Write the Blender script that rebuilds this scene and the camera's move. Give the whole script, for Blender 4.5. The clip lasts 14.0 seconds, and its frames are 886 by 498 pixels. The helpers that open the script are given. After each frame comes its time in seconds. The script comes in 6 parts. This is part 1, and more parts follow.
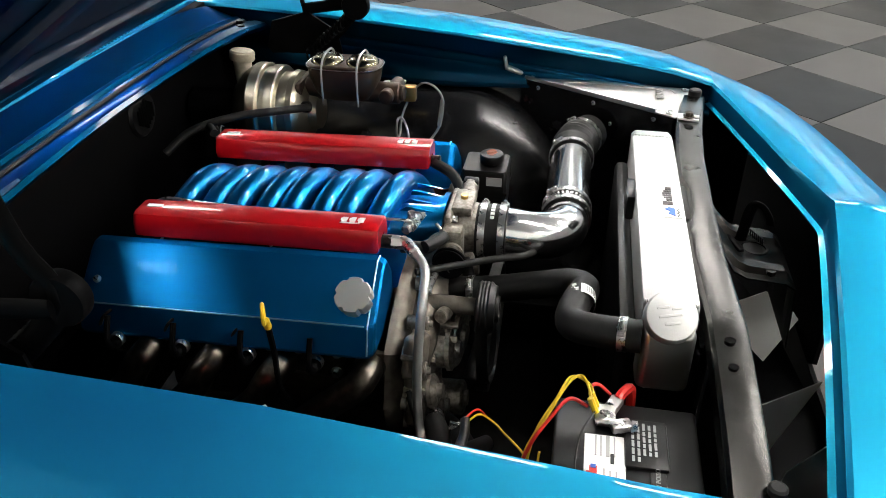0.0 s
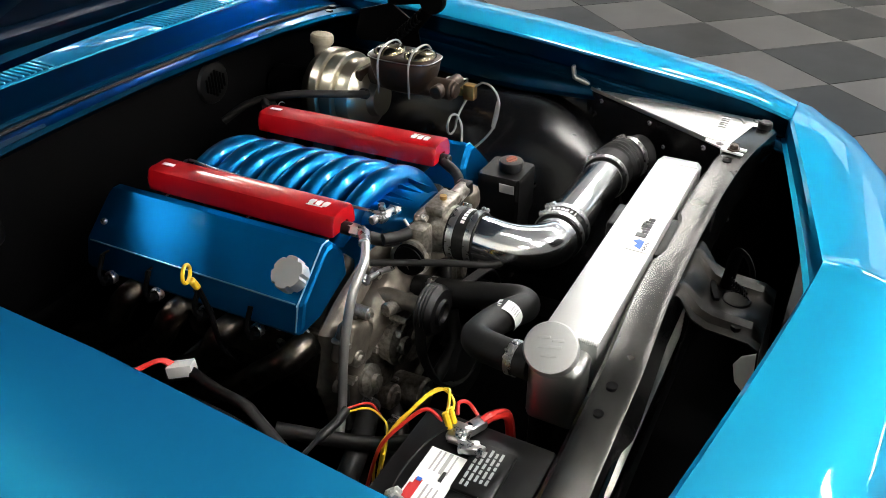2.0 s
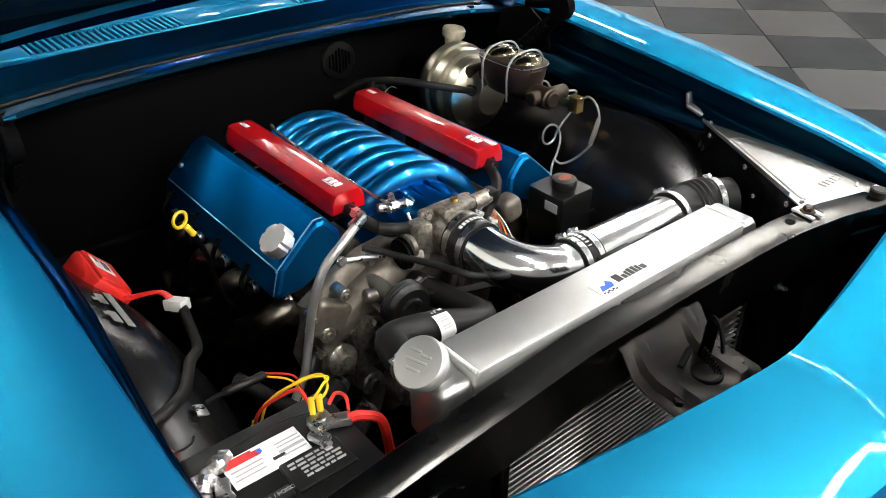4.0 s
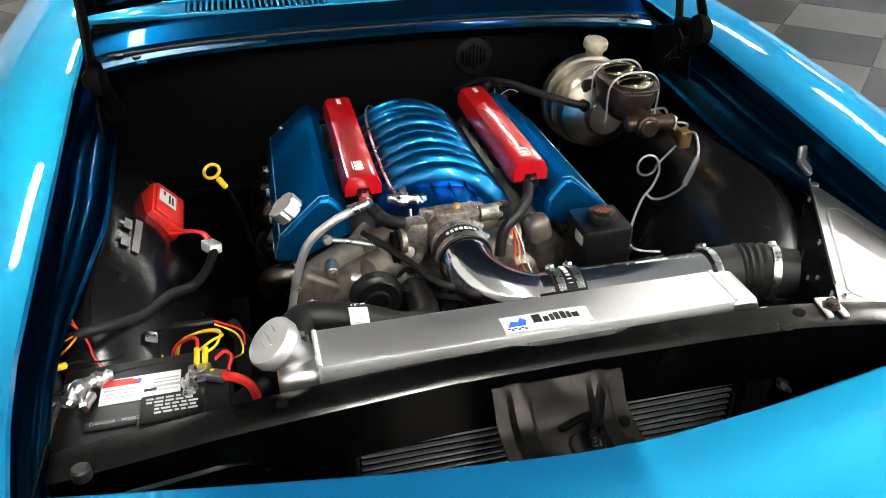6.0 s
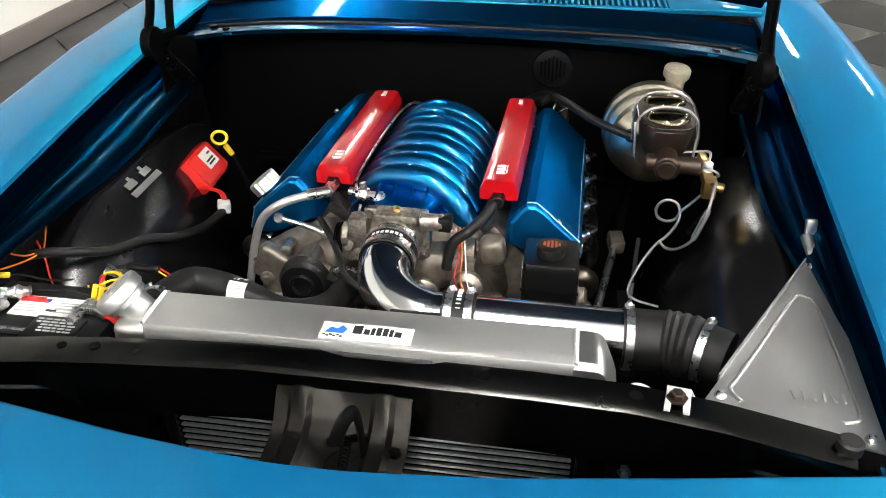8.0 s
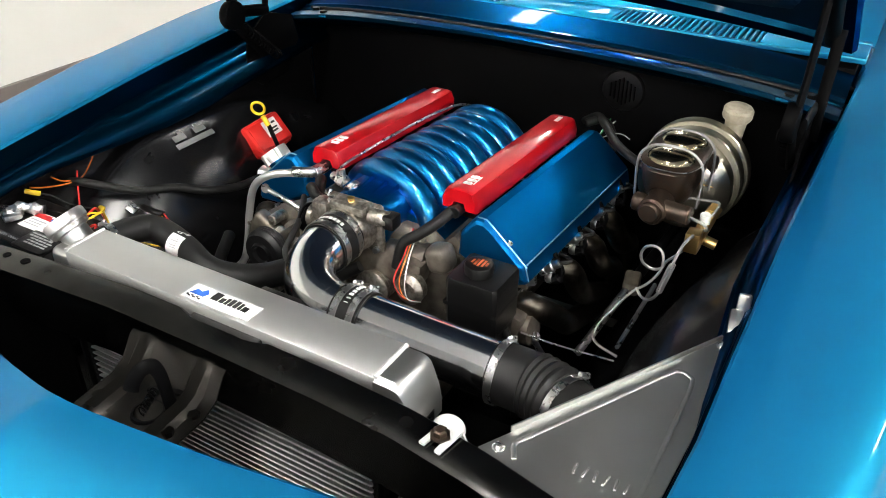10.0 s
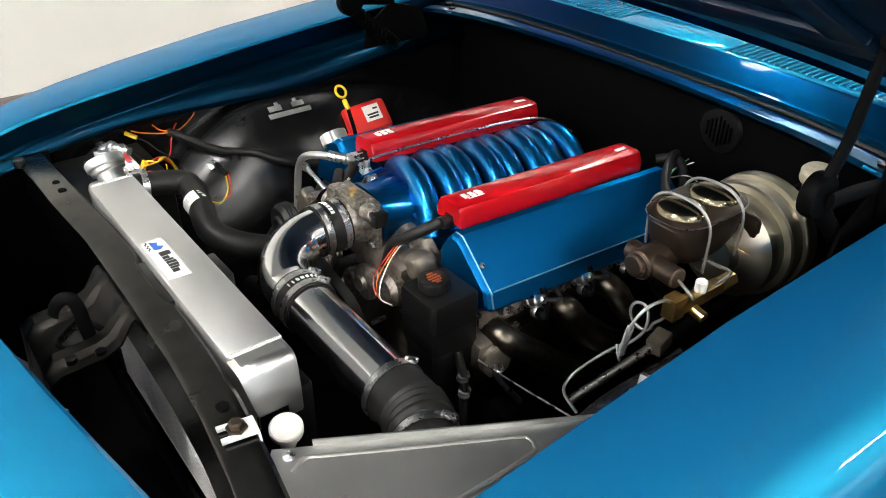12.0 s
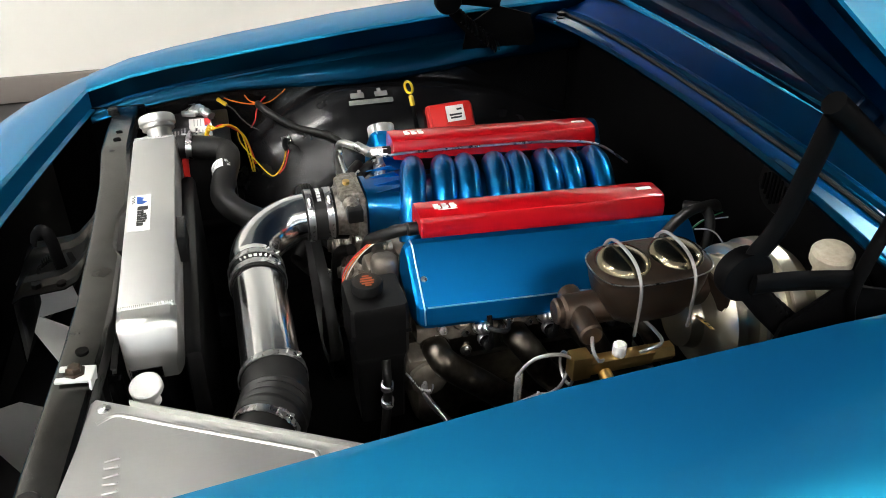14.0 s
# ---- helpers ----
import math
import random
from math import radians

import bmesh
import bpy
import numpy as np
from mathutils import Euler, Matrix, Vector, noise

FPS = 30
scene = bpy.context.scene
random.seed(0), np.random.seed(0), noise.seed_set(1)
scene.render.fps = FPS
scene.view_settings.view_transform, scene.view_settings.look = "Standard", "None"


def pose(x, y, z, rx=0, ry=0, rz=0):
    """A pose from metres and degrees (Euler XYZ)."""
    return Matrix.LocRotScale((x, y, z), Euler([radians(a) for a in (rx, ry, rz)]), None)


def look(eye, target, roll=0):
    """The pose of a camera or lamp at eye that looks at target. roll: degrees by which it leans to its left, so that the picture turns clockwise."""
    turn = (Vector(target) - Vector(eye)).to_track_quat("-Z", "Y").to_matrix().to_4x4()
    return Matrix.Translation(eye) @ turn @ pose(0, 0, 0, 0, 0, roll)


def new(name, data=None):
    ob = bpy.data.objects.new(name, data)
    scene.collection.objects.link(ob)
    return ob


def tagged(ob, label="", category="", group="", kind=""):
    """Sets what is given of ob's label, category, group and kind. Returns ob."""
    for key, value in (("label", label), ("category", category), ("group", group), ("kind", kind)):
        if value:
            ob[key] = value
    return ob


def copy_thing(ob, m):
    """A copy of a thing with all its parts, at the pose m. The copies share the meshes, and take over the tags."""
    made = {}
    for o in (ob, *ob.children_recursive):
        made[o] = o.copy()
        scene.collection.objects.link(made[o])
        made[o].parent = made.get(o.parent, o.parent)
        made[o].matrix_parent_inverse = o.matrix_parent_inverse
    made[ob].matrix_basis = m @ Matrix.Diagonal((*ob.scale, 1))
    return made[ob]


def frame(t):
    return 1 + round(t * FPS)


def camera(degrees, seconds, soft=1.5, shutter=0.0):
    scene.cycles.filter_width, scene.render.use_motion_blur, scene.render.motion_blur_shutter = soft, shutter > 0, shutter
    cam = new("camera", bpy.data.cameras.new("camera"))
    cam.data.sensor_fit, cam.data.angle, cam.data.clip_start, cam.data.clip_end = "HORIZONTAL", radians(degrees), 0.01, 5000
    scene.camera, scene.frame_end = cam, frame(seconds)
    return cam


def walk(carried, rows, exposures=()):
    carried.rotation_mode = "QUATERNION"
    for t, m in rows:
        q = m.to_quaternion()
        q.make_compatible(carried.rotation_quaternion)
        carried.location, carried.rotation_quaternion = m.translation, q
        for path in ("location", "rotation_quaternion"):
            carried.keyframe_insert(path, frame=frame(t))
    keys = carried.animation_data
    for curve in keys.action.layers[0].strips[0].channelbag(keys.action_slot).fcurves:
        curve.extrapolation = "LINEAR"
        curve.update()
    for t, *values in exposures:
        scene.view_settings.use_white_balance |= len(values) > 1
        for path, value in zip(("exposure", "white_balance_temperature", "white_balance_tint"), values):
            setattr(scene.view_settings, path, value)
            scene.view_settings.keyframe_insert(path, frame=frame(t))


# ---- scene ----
cam = camera(58.13, 14.0, soft=0.9)
PATH = [
    (0, (-1.3877, -0.2184, 1.6268), (0.2861, 0.0736, 0.5718), 0.14),
    (0.5, (-1.3721, -0.3226, 1.6311), (0.2774, 0.0762, 0.5728), 0.01),
    (1, (-1.3441, -0.4254, 1.6338), (0.2708, 0.0933, 0.5741), 0.02),
    (1.5, (-1.3029, -0.5328, 1.6347), (0.2642, 0.1145, 0.5738), 0.03),
    (2, (-1.2473, -0.6452, 1.6358), (0.2536, 0.1404, 0.5727), 0.08),
    (2.5, (-1.1834, -0.7517, 1.6376), (0.2380, 0.1661, 0.5713), 0.14),
    (3, (-1.1108, -0.8505, 1.6378), (0.2163, 0.1984, 0.5706), 0.21),
    (3.2, (-1.0784, -0.8866, 1.6364), (0.2072, 0.2136, 0.5702), 0.27),
    (5.3, (-0.6013, -1.2123, 1.6301), (0.0485, 0.3531, 0.5683), -0.26),
    (5.5, (-0.5488, -1.2301, 1.6310), (0.0352, 0.3601, 0.5679), -0.22),
    (6, (-0.4067, -1.2695, 1.6301), (0.0038, 0.3739, 0.5666), -0.10),
    (6.5, (-0.2546, -1.2965, 1.6308), (-0.0241, 0.3826, 0.5688), -0.09),
    (7, (-0.0936, -1.3044, 1.6319), (-0.0371, 0.3884, 0.5683), -0.22),
    (7.5, (0.0639, -1.2981, 1.6318), (-0.0442, 0.3925, 0.5686), -0.33),
    (8, (0.2101, -1.2786, 1.6328), (-0.0521, 0.3950, 0.5696), -0.26),
    (8.5, (0.3570, -1.2470, 1.6345), (-0.0597, 0.3947, 0.5710), -0.20),
    (9, (0.4965, -1.2053, 1.6332), (-0.0728, 0.3912, 0.5716), -0.18),
    (9.2, (0.5497, -1.1856, 1.6336), (-0.0779, 0.3895, 0.5730), -0.13),
    (11.3, (1.0042, -0.8575, 1.6413), (-0.1896, 0.3406, 0.5740), 0.15),
    (11.5, (1.0359, -0.8170, 1.6393), (-0.2046, 0.3337, 0.5732), 0.11),
    (12, (1.1104, -0.7038, 1.6346), (-0.2416, 0.3151, 0.5698), 0.12),
    (12.5, (1.1746, -0.5871, 1.6334), (-0.2754, 0.2855, 0.5675), 0.07),
    (13, (1.2299, -0.4730, 1.6332), (-0.2978, 0.2576, 0.5690), 0.08),
    (13.5, (1.2725, -0.3508, 1.6321), (-0.3122, 0.2475, 0.5688), 0.19),
    (14, (1.3051, -0.2301, 1.6339), (-0.3209, 0.2388, 0.5679), 0.20),
]
# the camera opens up a little while the dark bay fills the view from the front
EXPOSURES = [(0, 0.24), (2, 0.27), (5.3, 0.36), (7.5, 0.5), (9, 0.46), (11.5, 0.36), (13, 0.27), (14, 0.24)]
walk(cam, [(t, look(eye, target, roll)) for t, eye, target, roll in PATH], EXPOSURES)

# ---- world and lights ----
world = bpy.data.worlds.new("showroom_air")
scene.world = world
world.use_nodes = True
world.node_tree.nodes["Background"].inputs[0].default_value = (0.75, 0.82, 0.9, 1)
world.node_tree.nodes["Background"].inputs[1].default_value = 0.02
LAMP = 98.0  # strength of the ceiling panels
EAST_GLOW = 2.0  # strength of the glowing sheet behind the added east windows

CX = -0.045  # middle of the car
FLOOR_Z = 0.0


# ---- materials ----
def mat(name, col, rough=0.5, metal=0.0, var=0.15, scale=12.0, fine=0.0, fscale=300.0, coat=0.0, rvar=0.1, emit=0.0, spec=0.5, dirt=None, dirt_amount=0.5, edge=None):
    """A surface with colour and gloss varied at two scales, fine relief and, if given, stains of a dirt colour."""
    m = bpy.data.materials.new(name)
    m.use_nodes = True
    nt = m.node_tree
    n, l = nt.nodes, nt.links
    b = n["Principled BSDF"]
    tc = n.new("ShaderNodeTexCoord")
    big = n.new("ShaderNodeTexNoise")
    big.inputs["Scale"].default_value = scale
    big.inputs["Detail"].default_value = 6
    big.inputs["Roughness"].default_value = 0.62
    l.new(tc.outputs["Object"], big.inputs["Vector"])
    mix = n.new("ShaderNodeMix")
    mix.data_type = "RGBA"
    l.new(big.outputs["Fac"], mix.inputs["Factor"])
    mix.inputs["A"].default_value = (*[c * (1 - var) for c in col], 1)
    mix.inputs["B"].default_value = (*[min(1, c * (1 + var)) for c in col], 1)
    out = mix.outputs["Result"]
    if dirt:
        spot = n.new("ShaderNodeTexNoise")
        spot.inputs["Scale"].default_value = scale * 2.7
        spot.inputs["Detail"].default_value = 8
        l.new(tc.outputs["Object"], spot.inputs["Vector"])
        ramp = n.new("ShaderNodeMapRange")
        ramp.inputs["From Min"].default_value = 0.36
        ramp.inputs["From Max"].default_value = 0.72
        ramp.inputs["To Max"].default_value = dirt_amount
        l.new(spot.outputs["Fac"], ramp.inputs["Value"])
        mix2 = n.new("ShaderNodeMix")
        mix2.data_type = "RGBA"
        l.new(ramp.outputs["Result"], mix2.inputs["Factor"])
        l.new(out, mix2.inputs["A"])
        mix2.inputs["B"].default_value = (*dirt, 1)
        out = mix2.outputs["Result"]
    l.new(out, b.inputs["Base Color"])
    rr = n.new("ShaderNodeMapRange")
    rr.inputs["To Min"].default_value = max(0.02, rough * (1 - rvar * 2))
    rr.inputs["To Max"].default_value = min(1, rough * (1 + rvar * 2))
    l.new(big.outputs["Fac"], rr.inputs["Value"])
    l.new(rr.outputs["Result"], b.inputs["Roughness"])
    b.inputs["Metallic"].default_value = metal
    b.inputs["Specular IOR Level"].default_value = spec
    if edge:
        b.inputs["Specular Tint"].default_value = (*edge, 1)
    b.inputs["Coat Weight"].default_value = coat
    b.inputs["Coat Roughness"].default_value = 0.04
    if fine:
        grain = n.new("ShaderNodeTexNoise")
        grain.inputs["Scale"].default_value = fscale
        grain.inputs["Detail"].default_value = 3
        l.new(tc.outputs["Object"], grain.inputs["Vector"])
        bump = n.new("ShaderNodeBump")
        bump.inputs["Strength"].default_value = fine
        bump.inputs["Distance"].default_value = 0.001
        l.new(grain.outputs["Fac"], bump.inputs["Height"])
        l.new(bump.outputs["Normal"], b.inputs["Normal"])
    if emit:
        b.inputs["Emission Color"].default_value = (1.0, 0.97, 0.92, 1)
        b.inputs["Emission Strength"].default_value = emit
    return m


def brushed(name, col, rough, along, metal=1.0):
    """Bare metal with drawn streaks; along: scale of the noise in x, y, z."""
    m = mat(name, col, rough, metal, 0.08, 9.0, rvar=0.12)
    n, l = m.node_tree.nodes, m.node_tree.links
    tc = n.new("ShaderNodeTexCoord")
    mp = n.new("ShaderNodeMapping")
    mp.inputs["Scale"].default_value = along
    l.new(tc.outputs["Object"], mp.inputs["Vector"])
    g = n.new("ShaderNodeTexNoise")
    g.inputs["Scale"].default_value = 1.0
    g.inputs["Detail"].default_value = 4
    l.new(mp.outputs["Vector"], g.inputs["Vector"])
    bump = n.new("ShaderNodeBump")
    bump.inputs["Strength"].default_value = 0.25
    bump.inputs["Distance"].default_value = 0.0006
    l.new(g.outputs["Fac"], bump.inputs["Height"])
    l.new(bump.outputs["Normal"], n["Principled BSDF"].inputs["Normal"])
    return m


M_PAINT = mat("blue_metallic_paint", (0.018, 0.318, 0.45), 0.46, 1.0, 0.05, 3.0, 0.05, 1800, coat=0.85, rvar=0.03, spec=0.15, edge=(0.1, 0.55, 0.85))
M_CANDY = mat("deep_blue_metallic_paint", (0.004, 0.155, 0.41), 0.36, 1.0, 0.06, 8.0, 0.04, 1500, coat=0.7, rvar=0.05, edge=(0.1, 0.45, 0.85))
M_COVER = mat("satin_blue_metallic_paint", (0.005, 0.155, 0.42), 0.45, 1.0, 0.06, 8.0, 0.04, 1500, coat=0.02, rvar=0.05, edge=(0.1, 0.45, 0.85))
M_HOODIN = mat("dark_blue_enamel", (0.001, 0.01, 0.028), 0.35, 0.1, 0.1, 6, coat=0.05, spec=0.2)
M_PAINT.node_tree.nodes["Principled BSDF"].inputs["Coat IOR"].default_value = 1.6
# pigment below the flakes
PN = M_PAINT.node_tree
under = PN.nodes.new("ShaderNodeBsdfDiffuse")
under.inputs["Color"].default_value = (0.004, 0.095, 0.31, 1)
blend = PN.nodes.new("ShaderNodeMixShader")
blend.inputs["Fac"].default_value = 0.37
PN.links.new(PN.nodes["Principled BSDF"].outputs["BSDF"], blend.inputs[1])
PN.links.new(under.outputs["BSDF"], blend.inputs[2])
PN.links.new(blend.outputs["Shader"], PN.nodes["Material Output"].inputs["Surface"])
# body blue with the shade under the bonnet put into its colour
M_SHADED = mat("shaded_blue_paint", (0.0015, 0.03, 0.064), 0.3, 1.0, 0.06, 8.0, 0.04, 1500, coat=0.1, rvar=0.05, edge=(0.1, 0.45, 0.85))
M_RED = mat("red_gloss_paint", (0.46, 0.003, 0.008), 0.3, 0.1, 0.06, 10, spec=0.3, coat=0.85, rvar=0.05)
M_REDPL = mat("red_plastic", (0.6, 0.02, 0.015), 0.4, 0, 0.1, 20)
M_BLACK = mat("satin_black_paint", (0.0045, 0.0045, 0.005), 0.25, 0, 0.3, 9, 0.06, 500, rvar=0.15, spec=0.45)
M_FLATBLK = mat("flat_black_paint", (0.0022, 0.0022, 0.0024), 0.5, 0, 0.3, 14, 0.1, 600, spec=0.035)
M_RUBBER = mat("black_rubber", (0.0075, 0.0075, 0.0076), 0.48, 0, 0.3, 30, 0.2, 900, dirt=(0.018, 0.017, 0.015), dirt_amount=0.25, spec=0.28)
M_PLASTIC = mat("black_plastic", (0.005, 0.005, 0.0052), 0.33, 0, 0.25, 25, 0.2, 1200, spec=0.3)
M_CHROME = mat("polished_aluminium", (0.9, 0.91, 0.92), 0.15, 1.0, 0.03, 20, rvar=0.2)
M_STEEL = mat("zinc_plated_steel", (0.6, 0.6, 0.6), 0.28, 1.0, 0.1, 60)
M_ALU = brushed("brushed_aluminium", (0.72, 0.72, 0.71), 0.46, (6, 420, 420))
M_LID = brushed("satin_aluminium_sheet", (0.55, 0.55, 0.535), 0.38, (250, 30, 250))
M_CAST = mat("cast_aluminium", (0.42, 0.39, 0.345), 0.42, 0.9, 0.3, 40, 0.4, 350, dirt=(0.06, 0.045, 0.03), dirt_amount=0.75)
M_CASTD = mat("grimy_cast_metal", (0.18, 0.158, 0.13), 0.45, 0.6, 0.5, 18, 0.4, 350, dirt=(0.035, 0.027, 0.019), dirt_amount=0.6)
M_IRON = mat("bare_cast_iron", (0.048, 0.038, 0.03), 0.38, 0.75, 0.25, 30, 0.4, 500, dirt=(0.09, 0.04, 0.02), dirt_amount=0.4)
M_CAD = mat("yellow_zinc_plating", (0.5, 0.465, 0.37), 0.3, 1.0, 0.06, 14, rvar=0.08)
M_GOLD = mat("dark_gold_zinc", (0.2, 0.175, 0.115), 0.2, 1.0, 0.1, 20)
M_LINE = mat("dull_steel_line", (0.42, 0.42, 0.415), 0.42, 0.8, 0.12, 60)
M_PLATE = mat("bright_aluminium_plate", (0.72, 0.72, 0.71), 0.4, 0.3, 0.05, 12)
M_FOIL = mat("crumpled_silver_tape", (0.62, 0.62, 0.61), 0.3, 1.0, 0.3, 90)
M_BRASS = mat("brass", (0.7, 0.47, 0.18), 0.3, 1.0, 0.15, 40)
M_HEADER = mat("heat_tinted_steel", (0.12, 0.108, 0.09), 0.33, 1.0, 0.45, 22, dirt=(0.03, 0.022, 0.016), dirt_amount=0.8)
M_BAR = mat("worn_black_steel", (0.062, 0.061, 0.058), 0.24, 1.0, 0.35, 9, 0.06, 300, rvar=0.2, dirt=(0.03, 0.029, 0.027), dirt_amount=0.6)
M_GREY = mat("grey_primed_steel", (0.016, 0.0155, 0.0145), 0.38, 1.0, 0.25, 18, 0.2, 300, dirt=(0.02, 0.017, 0.014), dirt_amount=0.6)
M_YELLOW = mat("yellow_plastic", (0.75, 0.5, 0.02), 0.35, 0, 0.1, 40)
M_WHITE = mat("white_label", (0.82, 0.82, 0.8), 0.4, 0, 0.03, 30)
M_INK = mat("black_print", (0.015, 0.015, 0.016), 0.45, 0, 0.05, 30)
M_BLUEINK = mat("blue_print", (0.02, 0.12, 0.55), 0.45, 0, 0.05, 30)
M_REDINK = mat("red_print", (0.55, 0.03, 0.03), 0.45, 0, 0.05, 30)
M_GREYINK = mat("grey_print", (0.4, 0.4, 0.4), 0.5, 0, 0.1, 30)
M_BEIGE = mat("aged_beige_plastic", (0.5, 0.46, 0.36), 0.5, 0, 0.15, 30, dirt=(0.25, 0.2, 0.13))
M_DECAL = mat("faded_grey_print", (0.17, 0.17, 0.165), 0.5, 0, 0.35, 90)
# pale blue for the highlights drawn on the valve cover folds
M_FOLD = mat("fold_highlight_blue", (0.4, 0.7, 0.9), 0.42, 1.0, 0.2, 40)
# paler blue that stands for lamp reflections on the cowl lip
M_LIP = mat("lip_highlight_blue", (0.07, 0.17, 0.27), 0.3, 1.0, 0.1, 12, coat=0.6)
M_FIN = mat("dull_fin_metal", (0.7, 0.7, 0.69), 0.4, 0.85, 0.4, 160, 0.4, 900)
M_WHITEPL = mat("white_plastic", (0.72, 0.72, 0.7), 0.4, 0, 0.05, 30)
M_ORANGE = mat("orange_print", (0.3, 0.065, 0.018), 0.5, 0, 0.2, 60)
M_ORWIRE = mat("orange_wire", (0.75, 0.18, 0.02), 0.4, 0, 0.05, 30)
M_GREENW = mat("green_wire", (0.03, 0.3, 0.1), 0.4, 0, 0.05, 30)
M_WALL = mat("cream_wall_paint", (0.82, 0.8, 0.74), 0.75, 0, 0.03, 2.0, 0.1, 200)
M_BASEBOARD = mat("taupe_vinyl_base", (0.16, 0.14, 0.125), 0.5, 0, 0.08, 5)
M_CEIL = mat("grey_ceiling_paint", (0.5, 0.5, 0.5), 0.8, 0, 0.05, 3)
M_GROUT = mat("dark_floor_joint", (0.05, 0.05, 0.05), 0.6, 0, 0.1, 10)
M_LAMP = mat("lit_tube", (0.9, 0.9, 0.9), 0.5, emit=LAMP)
M_EAST_GLOW = mat("glowing_backdrop", (0.8, 0.85, 0.9), 0.9)
M_EAST_GLOW.node_tree.nodes["Principled BSDF"].inputs["Emission Color"].default_value = (0.75, 0.88, 1.0, 1)
M_EAST_GLOW.node_tree.nodes["Principled BSDF"].inputs["Emission Strength"].default_value = EAST_GLOW
M_GLASS = mat("window_glass", (0.95, 0.97, 0.97), 0.02, 0, 0.0)
M_GLASS.node_tree.nodes["Principled BSDF"].inputs["Transmission Weight"].default_value = 1.0
M_GLASS.node_tree.nodes["Principled BSDF"].inputs["IOR"].default_value = 1.05
M_FRAME = mat("white_enamel", (0.75, 0.75, 0.75), 0.4, 0, 0.03, 5)


def tile_material(name, a, b):
    """Polished floor tile, each one a little lighter or darker than the next."""
    m = mat(name, a, 0.36, 0, 0.22, 2.2, rvar=0.12, spec=0.07)
    n, l = m.node_tree.nodes, m.node_tree.links
    info = n.new("ShaderNodeObjectInfo")
    mx = n.new("ShaderNodeMix")
    mx.data_type = "RGBA"
    bs = n["Principled BSDF"]
    old = bs.inputs["Base Color"].links[0].from_socket
    sc = n.new("ShaderNodeMath")
    sc.operation = "MULTIPLY"
    sc.inputs[1].default_value = 0.5
    l.new(info.outputs["Random"], sc.inputs[0])
    l.new(sc.outputs[0], mx.inputs["Factor"])
    l.new(old, mx.inputs["A"])
    mx.inputs["B"].default_value = (*b, 1)
    l.new(mx.outputs["Result"], bs.inputs["Base Color"])
    return m


M_TILE_L = tile_material("light_grey_tile", (0.052, 0.049, 0.047), (0.042, 0.04, 0.039))
M_TILE_D = tile_material("dark_grey_tile", (0.0085, 0.0083, 0.0083), (0.012, 0.0118, 0.0118))


# ---- mesh tools ----
PLACE = {}


def thing(name, at, label, category, group="", kind=""):
    e = new(name)
    e.location = at
    e.empty_display_size = 0.05
    PLACE[e.name] = Vector(at)
    return tagged(e, label, category, group, kind)


def finish(name, bm, material, sharp=38):
    bmesh.ops.remove_doubles(bm, verts=bm.verts, dist=1e-5)
    bmesh.ops.recalc_face_normals(bm, faces=bm.faces)
    me = bpy.data.meshes.new(name)
    bm.to_mesh(me)
    bm.free()
    me.materials.append(material)
    me.polygons.foreach_set("use_smooth", [True] * len(me.polygons))
    me.set_sharp_from_angle(angle=radians(sharp))
    return me


def part(name, bm, material, parent=None, label="", sharp=38):
    """Links a bmesh, made in world places, as one mesh under a thing or a part."""
    me = finish(name, bm, material, sharp)
    co = np.array([v.co[:] for v in me.vertices])
    c = Vector((co.min(0) + co.max(0)) / 2)
    me.transform(Matrix.Translation(-c))
    ob = new(name, me)
    if parent:
        ob.parent = parent
        ob.location = c - PLACE[parent.name]
    else:
        ob.location = c
    PLACE[ob.name] = c
    if label:
        ob["label"] = label
    return ob


def lone(name, bm, material, label, category, group="", kind="", sharp=38):
    return tagged(part(name, bm, material, None, "", sharp), label, category, group, kind)


def B():
    return bmesh.new()


def box(bm, c, s, bev=0.0, m=None, seg=2):
    """A box with rounded edges: centre, size, radius; m turns it about its centre."""
    r = bmesh.ops.create_cube(bm, size=1)
    vs = r["verts"]
    bmesh.ops.scale(bm, vec=s, verts=vs)
    if bev:
        es = list({e for v in vs for e in v.link_edges})
        g = bmesh.ops.bevel(bm, geom=es, offset=bev, segments=seg, affect="EDGES", profile=0.5)
        vs = list({v for f in g["faces"] for v in f.verts} | {v for v in vs if v.is_valid})
    t = Matrix.Translation(c) @ (m if m else Matrix.Identity(4))
    bmesh.ops.transform(bm, matrix=t, verts=vs)
    return bm


def rot(rx=0, ry=0, rz=0):
    return Euler((radians(rx), radians(ry), radians(rz))).to_matrix().to_4x4()


def aim(axis):
    return Vector(axis).normalized().to_track_quat("Z", "Y").to_matrix().to_4x4()


def lathe(bm, prof, at, axis=(0, 0, 1), seg=32, squash=(1, 1)):
    """Turns a profile of (radius, height) round an axis."""
    m = Matrix.Translation(at) @ aim(axis)
    rings = []
    for r, h in prof:
        if r < 1e-6:
            rings.append([bm.verts.new(m @ Vector((0, 0, h)))])
        else:
            rings.append([bm.verts.new(m @ Vector((r * squash[0] * math.cos(a), r * squash[1] * math.sin(a), h))) for a in [2 * math.pi * k / seg for k in range(seg)]])
    for a, b in zip(rings, rings[1:]):
        for k in range(seg):
            p, q = k, (k + 1) % seg
            if len(a) == 1 and len(b) == 1:
                continue
            if len(a) == 1:
                bm.faces.new((a[0], b[p], b[q]))
            elif len(b) == 1:
                bm.faces.new((a[p], b[0], a[q]))
            else:
                bm.faces.new((a[p], a[q], b[q], b[p]))
    return bm


